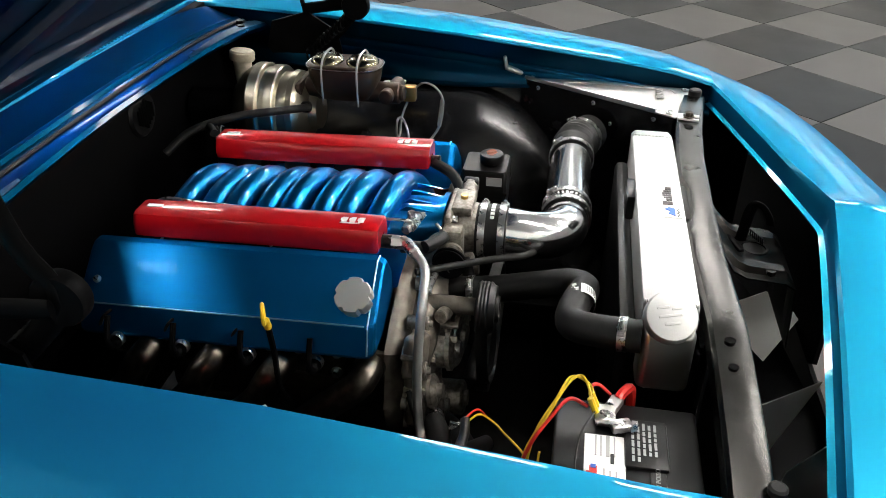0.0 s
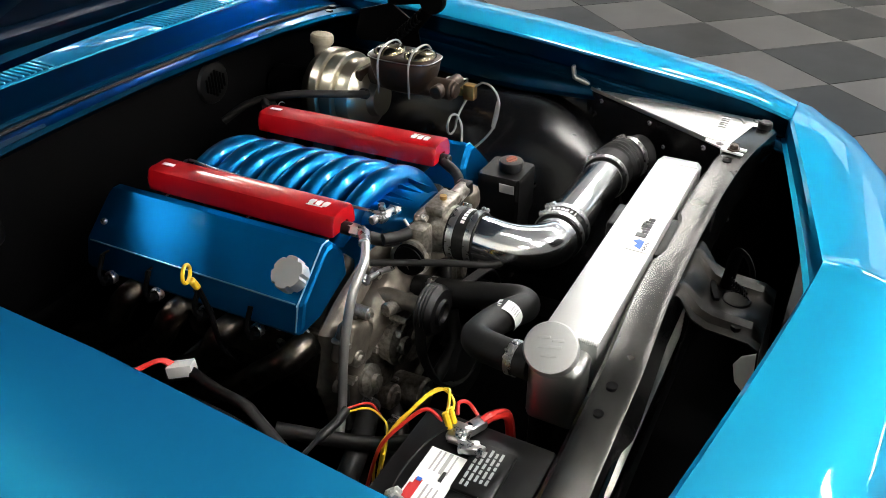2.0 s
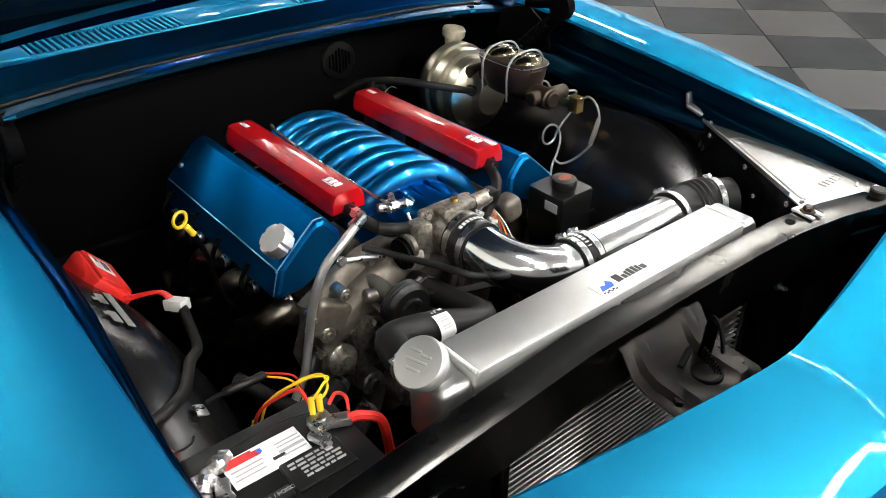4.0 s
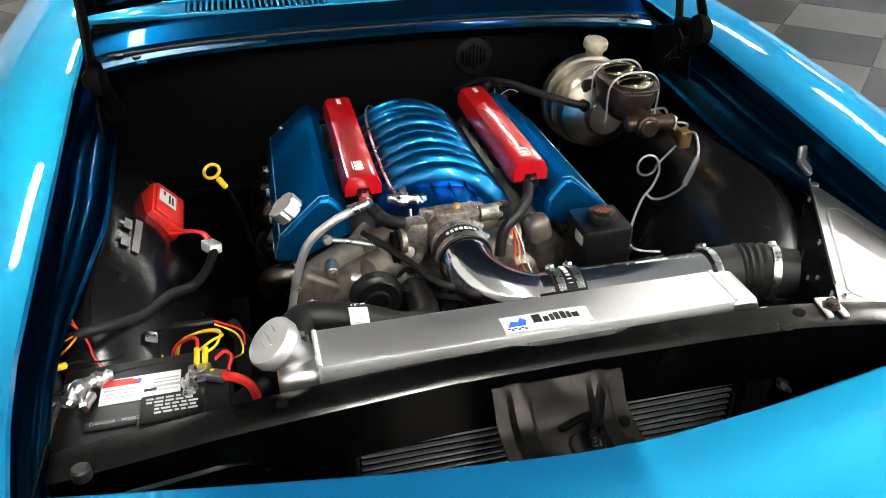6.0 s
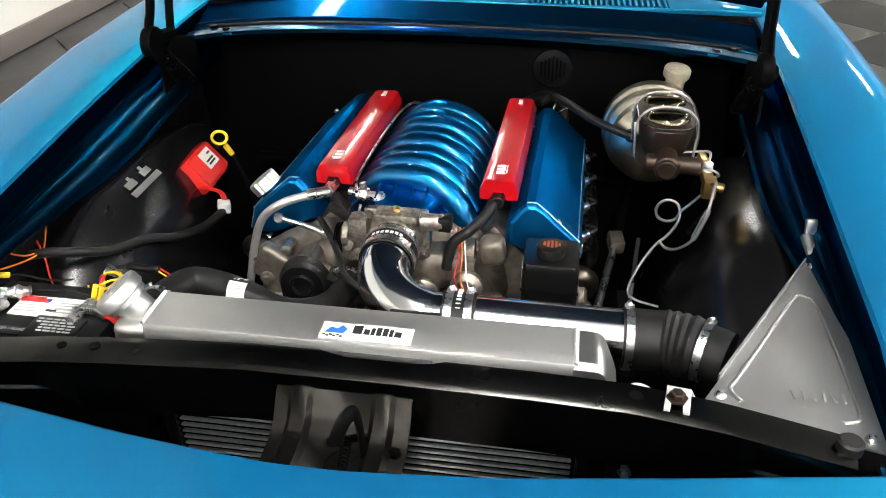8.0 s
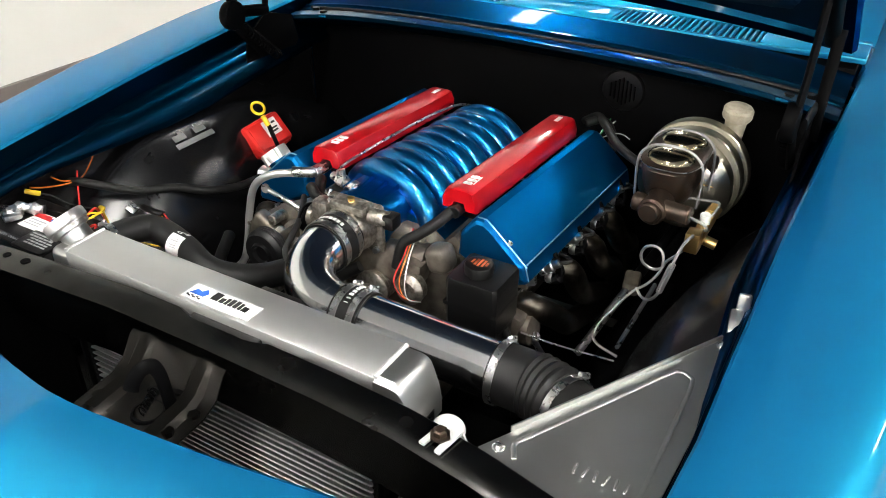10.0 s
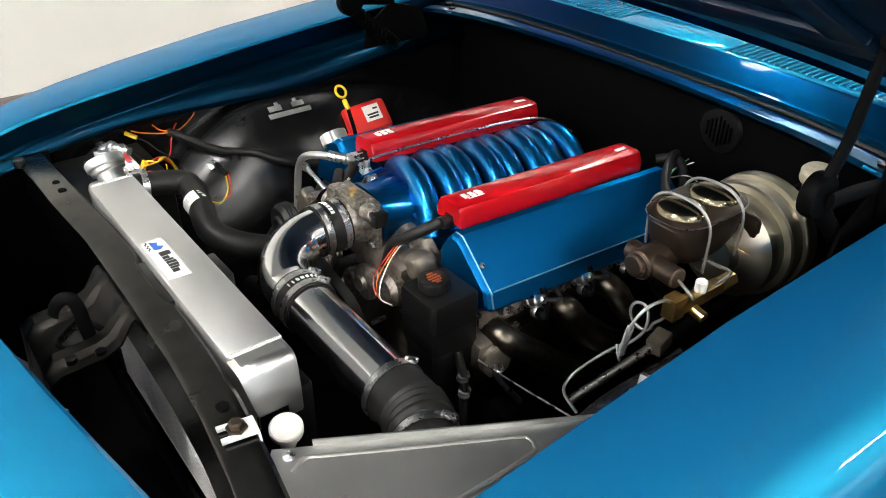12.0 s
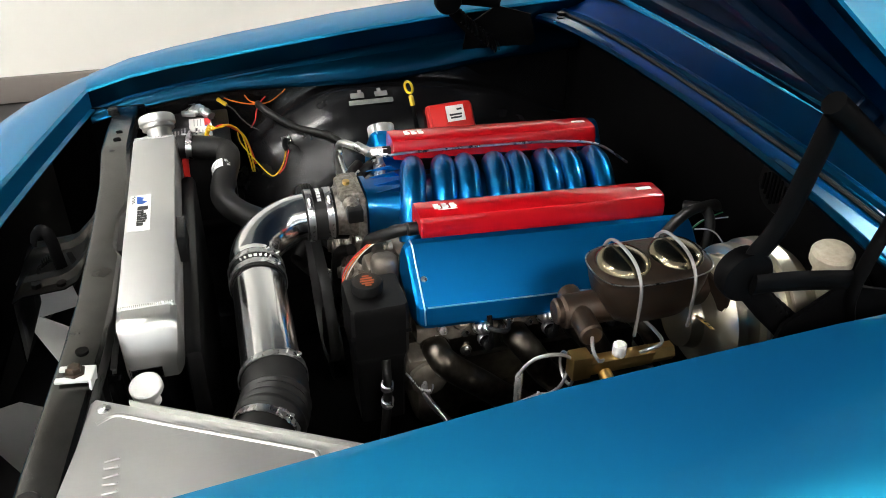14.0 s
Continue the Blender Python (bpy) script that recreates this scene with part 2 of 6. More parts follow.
def rod(bm, a, b, r, seg=16, ch=0.0):
    a, b = Vector(a), Vector(b)
    L = (b - a).length
    prof = [(0, 0), (r - ch, 0), (r, ch), (r, L - ch), (r - ch, L), (0, L)] if ch else [(0, 0), (r, 0), (r, L), (0, L)]
    return lathe(bm, prof, a, b - a, seg)


def smooth_path(pts, n=8):
    """Points of a smooth line through the given ones."""
    P = [Vector(p) for p in pts]
    P = [2 * P[0] - P[1]] + P + [2 * P[-1] - P[-2]]
    out = []
    for i in range(1, len(P) - 2):
        for k in range(n):
            t = k / n
            out.append(0.5 * (2 * P[i] + (P[i + 1] - P[i - 1]) * t + (2 * P[i - 1] - 5 * P[i] + 4 * P[i + 1] - P[i + 2]) * t * t + (3 * P[i] - P[i - 1] - 3 * P[i + 1] + P[i + 2]) * t ** 3))
    out.append(P[-2])
    return out


def tube(bm, pts, r, seg=10, n=8, flat=None, caps=True):
    """A tube along a smooth line; r may be a function of 0..1; flat: (width, height) factors."""
    path = smooth_path(pts, n) if n else [Vector(p) for p in pts]
    t0 = (path[1] - path[0]).normalized()
    up = Vector((0, 0, 1)) if abs(t0.z) < 0.9 else Vector((1, 0, 0))
    u = (up - up.dot(t0) * t0).normalized()
    rings = []
    fa, fb = flat if flat else (1, 1)
    for i, p in enumerate(path):
        t = (path[min(i + 1, len(path) - 1)] - path[max(i - 1, 0)]).normalized()
        u = (u - u.dot(t) * t).normalized()
        v = t.cross(u)
        rad = r(i / (len(path) - 1)) if callable(r) else r
        rings.append([bm.verts.new(p + rad * (fb * math.cos(a) * u + fa * math.sin(a) * v)) for a in [2 * math.pi * k / seg for k in range(seg)]])
    for a, b in zip(rings, rings[1:]):
        for k in range(seg):
            q = (k + 1) % seg
            bm.faces.new((a[k], a[q], b[q], b[k]))
    if caps:
        bm.faces.new(rings[0][::-1])
        bm.faces.new(rings[-1])
    return bm


def loft(bm, sections, close=False):
    """A skin over rows of points of equal length."""
    rows = [[bm.verts.new(p) for p in s] for s in sections]
    for a, b in zip(rows, rows[1:]):
        k = len(a)
        for i in range(k if close else k - 1):
            j = (i + 1) % k
            bm.faces.new((a[i], a[j], b[j], b[i]))
    return rows


def prism(bm, poly, off):
    """A plate: a polygon of 3D points and the vector of its thickness."""
    a = [bm.verts.new(p) for p in poly]
    b = [bm.verts.new(Vector(p) + Vector(off)) for p in poly]
    bm.faces.new(a)
    bm.faces.new(b[::-1])
    for i in range(len(a)):
        j = (i + 1) % len(a)
        bm.faces.new((a[j], a[i], b[i], b[j]))
    return bm


def thick(bm, d):
    """Gives a skin thickness d (to both sides of nothing: inwards along its normals)."""
    bmesh.ops.recalc_face_normals(bm, faces=bm.faces)
    bmesh.ops.solidify(bm, geom=bm.faces[:], thickness=d)
    return bm


def interp(table, y):
    """Linear look-up in rows of (y, values...)."""
    if y <= table[0][0]:
        return table[0][1:]
    for a, b in zip(table, table[1:]):
        if y <= b[0]:
            k = (y - a[0]) / (b[0] - a[0])
            return tuple(p + (q - p) * k for p, q in zip(a[1:], b[1:]))
    return table[-1][1:]


# ---- the showroom ----
def room():
    bm = B()
    box(bm, (2.9, 1, -0.06), (12.6, 20, 0.1))
    floor = lone("floor", bm, M_GROUT, "showroom floor of dark and light grey checked tiles", "floor", kind="structure")
    for name, c, s in (("wall_west", (-3.36, 1, 1.8), (0.2, 20, 3.6)), 
                       ("wall_north", (2.9, 11.1, 1.8), (12.5, 0.2, 3.6)), ("wall_south", (2.9, -9.1, 1.8), (12.5, 0.2, 3.6))):
        bm = B()
        box(bm, c, s)
        lone(name, bm, M_WALL, "plain cream painted showroom wall", "wall", kind="structure")
    # unseen windows, added to let light in from the east
    bays = [-7.2 + 3.3 * k for k in range(6)]
    bm = B()
    box(bm, (9.1, 1, 0.95), (0.2, 20, 1.9))
    box(bm, (9.1, 1, 3.35), (0.2, 20, 0.5))
    edges = [-9.0] + [v for b in bays for v in (b - 1.45, b + 1.45)] + [11.0]
    for a, b in zip(edges[::2], edges[1::2]):
        box(bm, (9.1, (a + b) / 2, 2.5), (0.2, b - a, 1.2))
    lone("wall_east", bm, M_WALL, "unseen cream wall with a row of added high windows", "wall", kind="structure")
    for k, b in enumerate(bays):
        w = thing("window_%d" % (k + 1), (9.1, b, 1.9), "unseen wide window in a dark metal frame, added for side light", "window", kind="structure")
        bm = B()
        for dy, dz, sy, sz in ((-1.42, 0.6, 0.06, 1.2), (1.42, 0.6, 0.06, 1.2), (0, 0.03, 2.78, 0.06), (0, 1.17, 2.78, 0.06), (0, 0.6, 0.05, 1.08)):
            box(bm, (9.1, b + dy, 1.9 + dz), (0.08, sy, sz), 0.004, seg=1)
        part("window_frame", bm, M_GREY, w)
        for dy in (-0.71, 0.71):
            bm = B()
            box(bm, (9.1, b + dy, 2.5), (0.008, 1.36, 1.07))
            part("pane", bm, M_GLASS, w).visible_shadow = False
    # glowing sheet added behind the windows as a light source
    bm = B()
    box(bm, (12.5, 1, 2.5), (0.1, 34, 8))
    lone("backdrop", bm, M_EAST_GLOW, "unseen glowing sheet that shines through the added windows", "backdrop", kind="structure")
    bm = B()
    box(bm, (-3.245, 1, 0.07), (0.03, 19.7, 0.14), 0.006)
    lone("baseboard", bm, M_BASEBOARD, "taupe vinyl baseboard along the cream wall", "baseboard", kind="structure")
    bm = B()
    box(bm, (2.9, 1, 3.65), (12.8, 20.4, 0.1))
    lone("ceiling", bm, M_CEIL, "plain grey showroom ceiling", "ceiling", kind="structure")
    return floor


FLOOR = room()


def ceiling_light(at):
    t = thing("ceiling_light", at, "unseen long white ceiling light, placed to light the car", "ceiling light", "ceiling lights")
    x, y, z = at
    bm = B()
    box(bm, (x, y, z + 0.03), (0.2, 1.24, 0.06), 0.008)
    part("frame", bm, M_FRAME, t)
    bm = B()
    box(bm, (x, y, z - 0.008), (0.17, 1.2, 0.02), 0.006)
    part("diffuser", bm, M_LAMP, t, "glowing white diffuser")
    return t


# lights out of view, placed to brighten the nose, fenders, covers and bar
lamp = ceiling_light((-2.1, -4.2, 3.5))
for lx, lys in ((-2.1, (9.4,)), (-1.4, (3.0, 6.4)), (3.3, (0.5,)), (0.1, (-1.5, -3.4, -5.6)), (2.1, (-6.0, -3.6, 6.8)), (4.5, (-6.4, -4.0, -2.2, -0.4, 3.4, 5.6, 8.0)), (7.4, (-5.2, 6.8))):
    for ly in lys:
        copy_thing(lamp, Matrix.Translation((lx, ly, 3.5)))

# ---- car body ----
CAR = thing("car", (CX, 0.3, 0.0), "blue metallic classic coupe with its bonnet open", "car")
# y, half width of the bay, height of the bay's edge, half width of the body
EDGE = [(-0.56, 0.692, 0.912, 0.86), (-0.46, 0.704, 0.934, 0.905), (-0.35, 0.712, 0.949, 0.93), (-0.2, 0.713, 0.966, 0.955),
        (0.1, 0.716, 0.999, 0.975), (0.46, 0.727, 1.026, 0.985), (0.75, 0.735, 1.038, 0.985), (1.5, 0.74, 1.05, 0.985)]
YS = [-0.56, -0.51, -0.46, -0.4, -0.35, -0.28, -0.2, -0.1, 0, 0.1, 0.22, 0.34, 0.46, 0.6, 0.75, 1.0, 1.5]


def fender(s):
    bm = B()
    flange = B()
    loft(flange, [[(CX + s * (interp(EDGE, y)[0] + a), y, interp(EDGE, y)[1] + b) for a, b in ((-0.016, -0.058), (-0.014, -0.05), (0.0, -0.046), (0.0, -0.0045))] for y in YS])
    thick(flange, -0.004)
    part("inner_flange", flange, M_SHADED, CAR, "inner flange of the fender, its blue darkened for shade", 30)
    rows = []
    for y in YS:
        h, z, o = interp(EDGE, y)
        w = (o - h) / 0.268
        sec = [(0.0, -0.0045), (0.004, 0.0), (0.02, 0.003), (0.07, 0.005), (0.13, 0.003), (0.186, -0.001), (0.205, -0.008), (0.228, -0.022),
               (0.248, -0.044), (0.263, -0.078), (0.27, -0.125), (0.262, -0.17), (0.266, -0.22), (0.27, -0.34), (0.258, -0.5), (0.24, -0.62)]
        rows.append([(CX + s * (h + a * (w if a > 0 else 1)), y, z + b) for a, b in sec])
    loft(bm, rows)
    thick(bm, -0.004)
    return part("fender", bm, M_PAINT, CAR, "blue metallic front fender", 30)


fender(-1)
fender(1)


def gutter(s):
    """The blue channel between the fender's flange and the black apron."""
    bm = B()
    rows = []
    for y in [v for v in YS if v < 0.8]:
        h, z, o = interp(EDGE, y)
        sag = 0.02 * math.sin((y + 0.5) * 2.4)
        sec = [(-0.004, -0.048), (-0.014, -0.052), (-0.02, -0.058), (-0.024, -0.066), (-0.032, -0.069), (-0.042, -0.078), (-0.05, -0.092 - sag * 0.3), (-0.054, -0.108 - sag * 0.5), (-0.06, -0.114 - sag * 0.5), (-0.058, -0.118 - sag * 0.5)]
        w = min(1, max(0.4, (y + 0.5) / 0.65))
        rows.append([(CX + s * (h + a * w), y, z - 0.048 + (b + 0.048) * w) for a, b in sec])
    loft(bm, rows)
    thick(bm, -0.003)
    part("fender_rail", bm, M_SHADED, CAR, "glossy rail inside the fender, its blue darkened for shade", 30)


gutter(-1)
gutter(1)


def nose():
    """Header panel: from the bay's front edge to the rounded lip, with a ridge in its middle."""
    bm = B()
    rows = []
    xs = [-0.86, -0.78, -0.692, -0.6, -0.48, -0.36, -0.24, -0.12, -0.05, -0.018, 0, 0.018, 0.05, 0.12, 0.24, 0.36, 0.48, 0.6, 0.692, 0.78, 0.86]
    for x in xs:
        a = abs(x)
        k = min(1, a / 0.692)
        yi = -0.686 + 0.126 * k ** 1.1
        zi = 0.938 - 0.026 * k
        yo = -0.875 + 0.055 * (a / 0.86) + 0.16 * (a / 0.86) ** 3
        if a > 0.692:
            yi = -0.56 + (a - 0.692) * 0.25
            zi = 0.912 - (a - 0.692) * 0.12
            yo = min(yo, yi - 0.02)
        ridge = 0.011 * max(0, 1 - a / 0.24) + 0.004 * max(0, 1 - a / 0.03)
        d = yo - yi
        sec = [(yi + 0.012, zi - 0.05), (yi, zi - 0.045), (yi, zi - 0.003), (yi - 0.004, zi + ridge), (yi + 0.25 * d, zi + 0.002 + ridge), (yi + 0.5 * d, zi - 0.006 + ridge), (yi + 0.75 * d, zi - 0.024 + ridge),
               (yi + 0.92 * d, zi - 0.052 + ridge), (yo, zi - 0.09), (yo + 0.004, zi - 0.15), (yo + 0.03, zi - 0.2)]
        rows.append([(CX + x, p, q) for p, q in sec])
    loft(bm, rows)
    thick(bm, -0.004)
    part("header_panel", bm, M_PAINT, CAR, "blue metallic nose panel with a raised centre crease", 28)
    bm = B()
    prism(bm, [(CX - 0.86, -0.7, 0.46), (CX - 0.5, -0.8, 0.46), (CX + 0.5, -0.8, 0.46), (CX + 0.86, -0.7, 0.46), (CX + 0.86, -0.7, 0.3), (CX + 0.5, -0.8, 0.3), (CX - 0.5, -0.8, 0.3), (CX - 0.86, -0.7, 0.3)], (0, 0.01, 0))
    part("front_valance", bm, M_FLATBLK, CAR)
    for s in (-1, 1):
        bm = B()
        prism(bm, [(CX + s * 0.86, -0.7, 0.75), (CX + s * 0.5, -0.8, 0.75), (CX + s * 0.17, -0.81, 0.75), (CX + s * 0.17, -0.81, 0.46), (CX + s * 0.5, -0.8, 0.46), (CX + s * 0.86, -0.7, 0.46)], (0, 0.01, 0))
        part("grille_panel", bm, M_FLATBLK, CAR)


nose()


def front_pan():
    bm = B()
    prism(bm, [(CX - 0.8, -0.46, 0.42), (CX + 0.8, -0.46, 0.42), (CX + 0.8, -0.62, 0.42), (CX + 0.4, -0.75, 0.42), (CX, -0.8, 0.42), (CX - 0.4, -0.75, 0.42), (CX - 0.8, -0.62, 0.42)], (0, 0, -0.004))
    part("front_pan", bm, M_FLATBLK, CAR, "flat black pan behind the nose")
    # upright bare plates inside the nose
    for x, d, poly in ((0.1, 0.003, [(-0.687, 0.472), (-0.6, 0.56), (-0.59, 0.6), (-0.602, 0.625), (-0.655, 0.658), (-0.69, 0.651), (-0.735, 0.595)]),
                       (-0.19, -0.003, [(-0.705, 0.668), (-0.6, 0.585), (-0.62, 0.46), (-0.645, 0.472)]),
                       (-0.36, 0.003, [(-0.62, 0.54), (-0.628, 0.6), (-0.69, 0.69), (-0.74, 0.62), (-0.72, 0.52)])):
        bm = B()
        prism(bm, [(x, y, z) for y, z in poly], (d, 0, 0))
        part("bare_plate", bm, M_PLATE, CAR, "bare aluminium plate inside the nose")


front_pan()
for side in (-1, 1):
    panel = B()
    prism(panel, [(CX + side * x, y, 0.87) for x, y in ((0.685, -0.43), (0.69, -0.57), (0.6, -0.66), (0.596, -0.655), (0.683, -0.567), (0.678, -0.43))], (0, 0, -0.57))
    part("splash_panel", panel, M_FLATBLK, CAR, "flat black panel inside the fender")


def apron(s):
    """Black inner wheel housing."""
    bm = B()
    rows = []
    # height of the crown and how steeply the face falls from it
    crown = [(-0.46, 0.5, 1.0), (-0.3, 0.56, 1.0), (-0.24, 0.655, 1.0), (-0.2, 0.735, 1.0), (-0.12, 0.8, 1.0), (-0.06, 0.832, 1.0), (0.0, 0.86, 1.0), (0.06, 0.874, 1.0), (0.2, 0.872, 1.0), (0.34, 0.86, 1.6), (0.52, 0.815, 1.5), (0.63, 0.765, 1.3), (0.765, 0.69, 1.2)]
    ys = np.linspace(-0.46, 0.765, 50)
    raw = [interp(crown, float(y)) for y in ys]
    for i, y in enumerate(ys):
        near = raw[max(0, i - 1):i + 2]
        z = sum(r[0] for r in near) / len(near)
        k = sum(r[1] for r in near) / len(near)
        h, ze, o = interp(EDGE, float(y))
        face = [(0.012, 0.01), (-0.012, 0.003), (-0.035, 0.0), (-0.052, 0.004), (-0.07, 0.012), (-0.09, 0.026), (-0.11, 0.04), (-0.13, 0.057), (-0.15, 0.085), (-0.17, 0.125), (-0.19, 0.165), (-0.21, 0.21), (-0.226, 0.27)]
        sec = [(0.02, ze - 0.04), (0.02, z + 0.02)] + [(a, z - d * k) for a, d in face] + [(-0.23, 0.28)]
        rows.append([(CX + s * (h + a), float(y), b) for a, b in sec])
    loft(bm, rows)
    thick(bm, -0.003)
    return part("inner_fender", bm, M_BLACK, CAR, "satin black inner wheel housing", 70)


apron(-1)
apron(1)


def firewall_and_cowl():
    bm = B()
    box(bm, (CX, 0.775, 0.63), (1.5, 0.03, 0.78), 0.004)
    box(bm, (CX, 0.745, 0.62), (1.3, 0.03, 0.03), 0.01)
    fw = part("firewall", bm, M_FLATBLK, CAR, "flat black firewall")
    bm = B()
    rows = []
    lip = []
    for x in np.linspace(-0.72, 0.72, 33):
        k = abs(x) / 0.72
        y0 = 0.672 - 0.012 * k * k
        zz = 1.034 - 0.012 * k * k - 0.022 * k ** 5
        f = 0.02 * k ** 1.3
        lip.append([(CX + float(x), y0 + a, zz + b) for a, b in ((0.08, -0.05), (0.0 - f, -0.014), (-0.006 - f, -0.006), (-0.002 - f, -0.001), (0.016 - f * 0.4, 0.003), (0.03, 0.0), (0.032, -0.006))])
        rows.append([(CX + float(x), y0 + a, zz + b) for a, b in ((0.031, -0.006), (0.036, 0.004), (0.04, 0.006), (0.044, 0.003), (0.05, 0.004), (0.055, 0.011), (0.06, 0.012), (0.066, 0.009), (0.13, 0.032), (0.145, 0.036))])
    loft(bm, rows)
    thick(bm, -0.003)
    # cowl and lip: shade is in the darker blue
    part("cowl_panel", bm, M_SHADED, CAR, "cowl panel with pressed ridges, its blue darkened for shade", 25)
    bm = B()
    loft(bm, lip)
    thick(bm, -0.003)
    lp = part("cowl_lip", bm, M_SHADED, CAR, "folded front lip of the cowl, its blue darkened for shade", 25)
    # highlight along the lip's edge and sheen at its ends, laid on as colour
    bm = B()
    tube(bm, [Vector(r[2]) + Vector((0, -0.0006, 0.0008)) for r in lip], 0.0018, 6, 2)
    part("lip_highlight", bm, M_LIP, lp, "rolled edge of the cowl lip, its highlight put in as pale blue")
    for sx in (-1, 1):
        bm = B()
        loft(bm, [[(r[3][0], r[3][1] + 0.001, r[3][2] + 0.0022), (r[3][0], r[3][1] + 0.004 + 0.024 * min(1, max(0, (abs(r[3][0] - CX) - 0.3) / 0.25)), r[4][2] + 0.0022)] for r in lip if sx * (r[3][0] - CX) > 0.3])
        thick(bm, -0.0015)
        part("lip_end", bm, M_LIP, lp, "end of the cowl lip, its sheen put in as pale blue")
    for x in (-0.14, 0.36):
        bm = B()
        lathe(bm, [(0, 0), (0.007, 0), (0.008, 0.002), (0.004, 0.004), (0, 0.004)], (CX + x, 0.672, 1.031), (0, -0.4, 1), 12)
        part("clip", bm, M_FLATBLK, lp)
    bm = B()
    tube(bm, [(CX - 0.68, 0.692, 1.018), (CX - 0.4, 0.7, 1.035), (CX, 0.704, 1.039), (CX + 0.4, 0.7, 1.035), (CX + 0.68, 0.692, 1.018)], 0.0045, 8, 8)
    part("cowl_seal", bm, M_RUBBER, CAR, "black rubber seal strip")
    # bolted hinge plates at the ends of the cowl
    for sx in (-1, 1):
        bm = B()
        box(bm, (CX + sx * 0.635, 0.675, 1.012), (0.1, 0.06, 0.005), 0.002, rot(4, sx * 6, sx * 12))
        hp = part("end_plate", bm, M_PAINT, CAR, "bolted blue plate at the end of the cowl")
        for dx, dy in ((0.01, 0.005), (-0.03, -0.012)):
            bm = B()
            rod(bm, (CX + sx * (0.645 + dx), 0.675 + dy, 1.012), (CX + sx * (0.645 + dx), 0.675 + dy, 1.024), 0.011, 6, 0.001)
            part("bolt", bm, M_GREY, hp)
    # rear part of the cowl, under the vents
    bm = B()
    box(bm, (CX, 0.86, 1.04), (1.44, 0.11, 0.02), 0.003)
    part("cowl_floor", bm, M_FLATBLK, CAR)
    bm = B()
    for a, b in ((-0.735, -0.5), (-0.145, 0.155), (0.51, 0.735)):
        box(bm, (CX + (a + b) / 2, 0.868, 1.07), (b - a, 0.115, 0.012), 0.004)
    box(bm, (CX, 0.925, 1.073), (1.47, 0.02, 0.014), 0.004)
    box(bm, (CX, 0.818, 1.0675), (1.47, 0.014, 0.012), 0.003)
    part("vent_frame", bm, M_PAINT, CAR, "blue frame round the cowl vents")
    for a, b in ((-0.5, -0.145), (0.155, 0.51)):
        n = 24
        for i in range(n):
            x = CX + a + (b - a) * (i + 0.5) / n
            bm = B()
            box(bm, (x, 0.869, 1.072), (0.0065, 0.1, 0.012), 0.002, seg=1)
            part("vent_slat", bm, M_PAINT, CAR)
    # wiper panel and glass base behind
    bm = B()
    loft(bm, [[(CX - 0.74, 0.93, 1.066), (CX + 0.74, 0.93, 1.066)], [(CX - 0.74, 1.02, 1.09), (CX + 0.74, 1.02, 1.09)], [(CX - 0.74, 1.5, 1.12), (CX + 0.74, 1.5, 1.12)]])
    thick(bm, -0.004)
    part("cowl_rear", bm, M_PAINT, CAR)


firewall_and_cowl()

HOOD_Y, HOOD_Z, HOOD_A = 0.73, 1.122, 39.0


def hood():
    """Open bonnet: outer skin, blue flange round it and the dark inner panel with its braces."""
    H = thing("hood", (CX, HOOD_Y, HOOD_Z), "open blue bonnet propped up over the engine bay", "car hood")
    m = Matrix.Translation((CX, HOOD_Y, HOOD_Z)) @ rot(-HOOD_A)

    def grid(inset, drop, crown, n=21, rows=16):
        out = []
        for j in range(rows):
            k = j / (rows - 1)
            row = []
            for i in range(n):
                u = -1 + 2 * i / (n - 1)
                hw = 0.715 - 0.03 * k - inset
                v0 = 0.11 * (1 - u * u) + inset
                v1 = 1.25 + 0.08 * (1 - u * u) - inset
                row.append(m @ Vector((u * hw, -(v0 + (v1 - v0) * k), crown * (1 - u * u) * min(1, 5 * k) + drop)))
            out.append(row)
        return out

    bm = B()
    loft(bm, grid(0.0, 0.0, 0.03))
    thick(bm, -0.004)
    part("outer_skin", bm, M_PAINT, H)
    a, b, c = grid(0.001, -0.006, 0.0), grid(0.008, -0.018, 0.0), grid(0.058, -0.02, 0.0)
    d = grid(0.064, -0.008, 0.0)

    def loop(g):
        return g[0] + [r[-1] for r in g[1:-1]] + g[-1][::-1] + [r[0] for r in g[1:-1]][::-1]

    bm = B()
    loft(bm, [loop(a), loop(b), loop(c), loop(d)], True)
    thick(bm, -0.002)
    # flange colour carries the shade under the bonnet
    part("edge_flange", bm, M_SHADED, H, "folded flange round the bonnet's edge, its blue darkened for shade")
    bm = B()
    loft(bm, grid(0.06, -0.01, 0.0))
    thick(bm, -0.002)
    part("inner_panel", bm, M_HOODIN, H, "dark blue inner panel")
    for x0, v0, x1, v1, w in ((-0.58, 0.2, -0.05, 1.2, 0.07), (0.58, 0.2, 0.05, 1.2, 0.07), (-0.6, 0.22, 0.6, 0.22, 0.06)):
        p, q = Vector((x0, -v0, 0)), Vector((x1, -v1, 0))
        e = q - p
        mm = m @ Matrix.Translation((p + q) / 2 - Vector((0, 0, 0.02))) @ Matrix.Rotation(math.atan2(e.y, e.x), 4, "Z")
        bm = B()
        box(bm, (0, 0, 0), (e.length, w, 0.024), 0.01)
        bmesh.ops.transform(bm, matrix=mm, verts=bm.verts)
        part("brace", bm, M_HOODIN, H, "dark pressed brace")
    return H


hood()


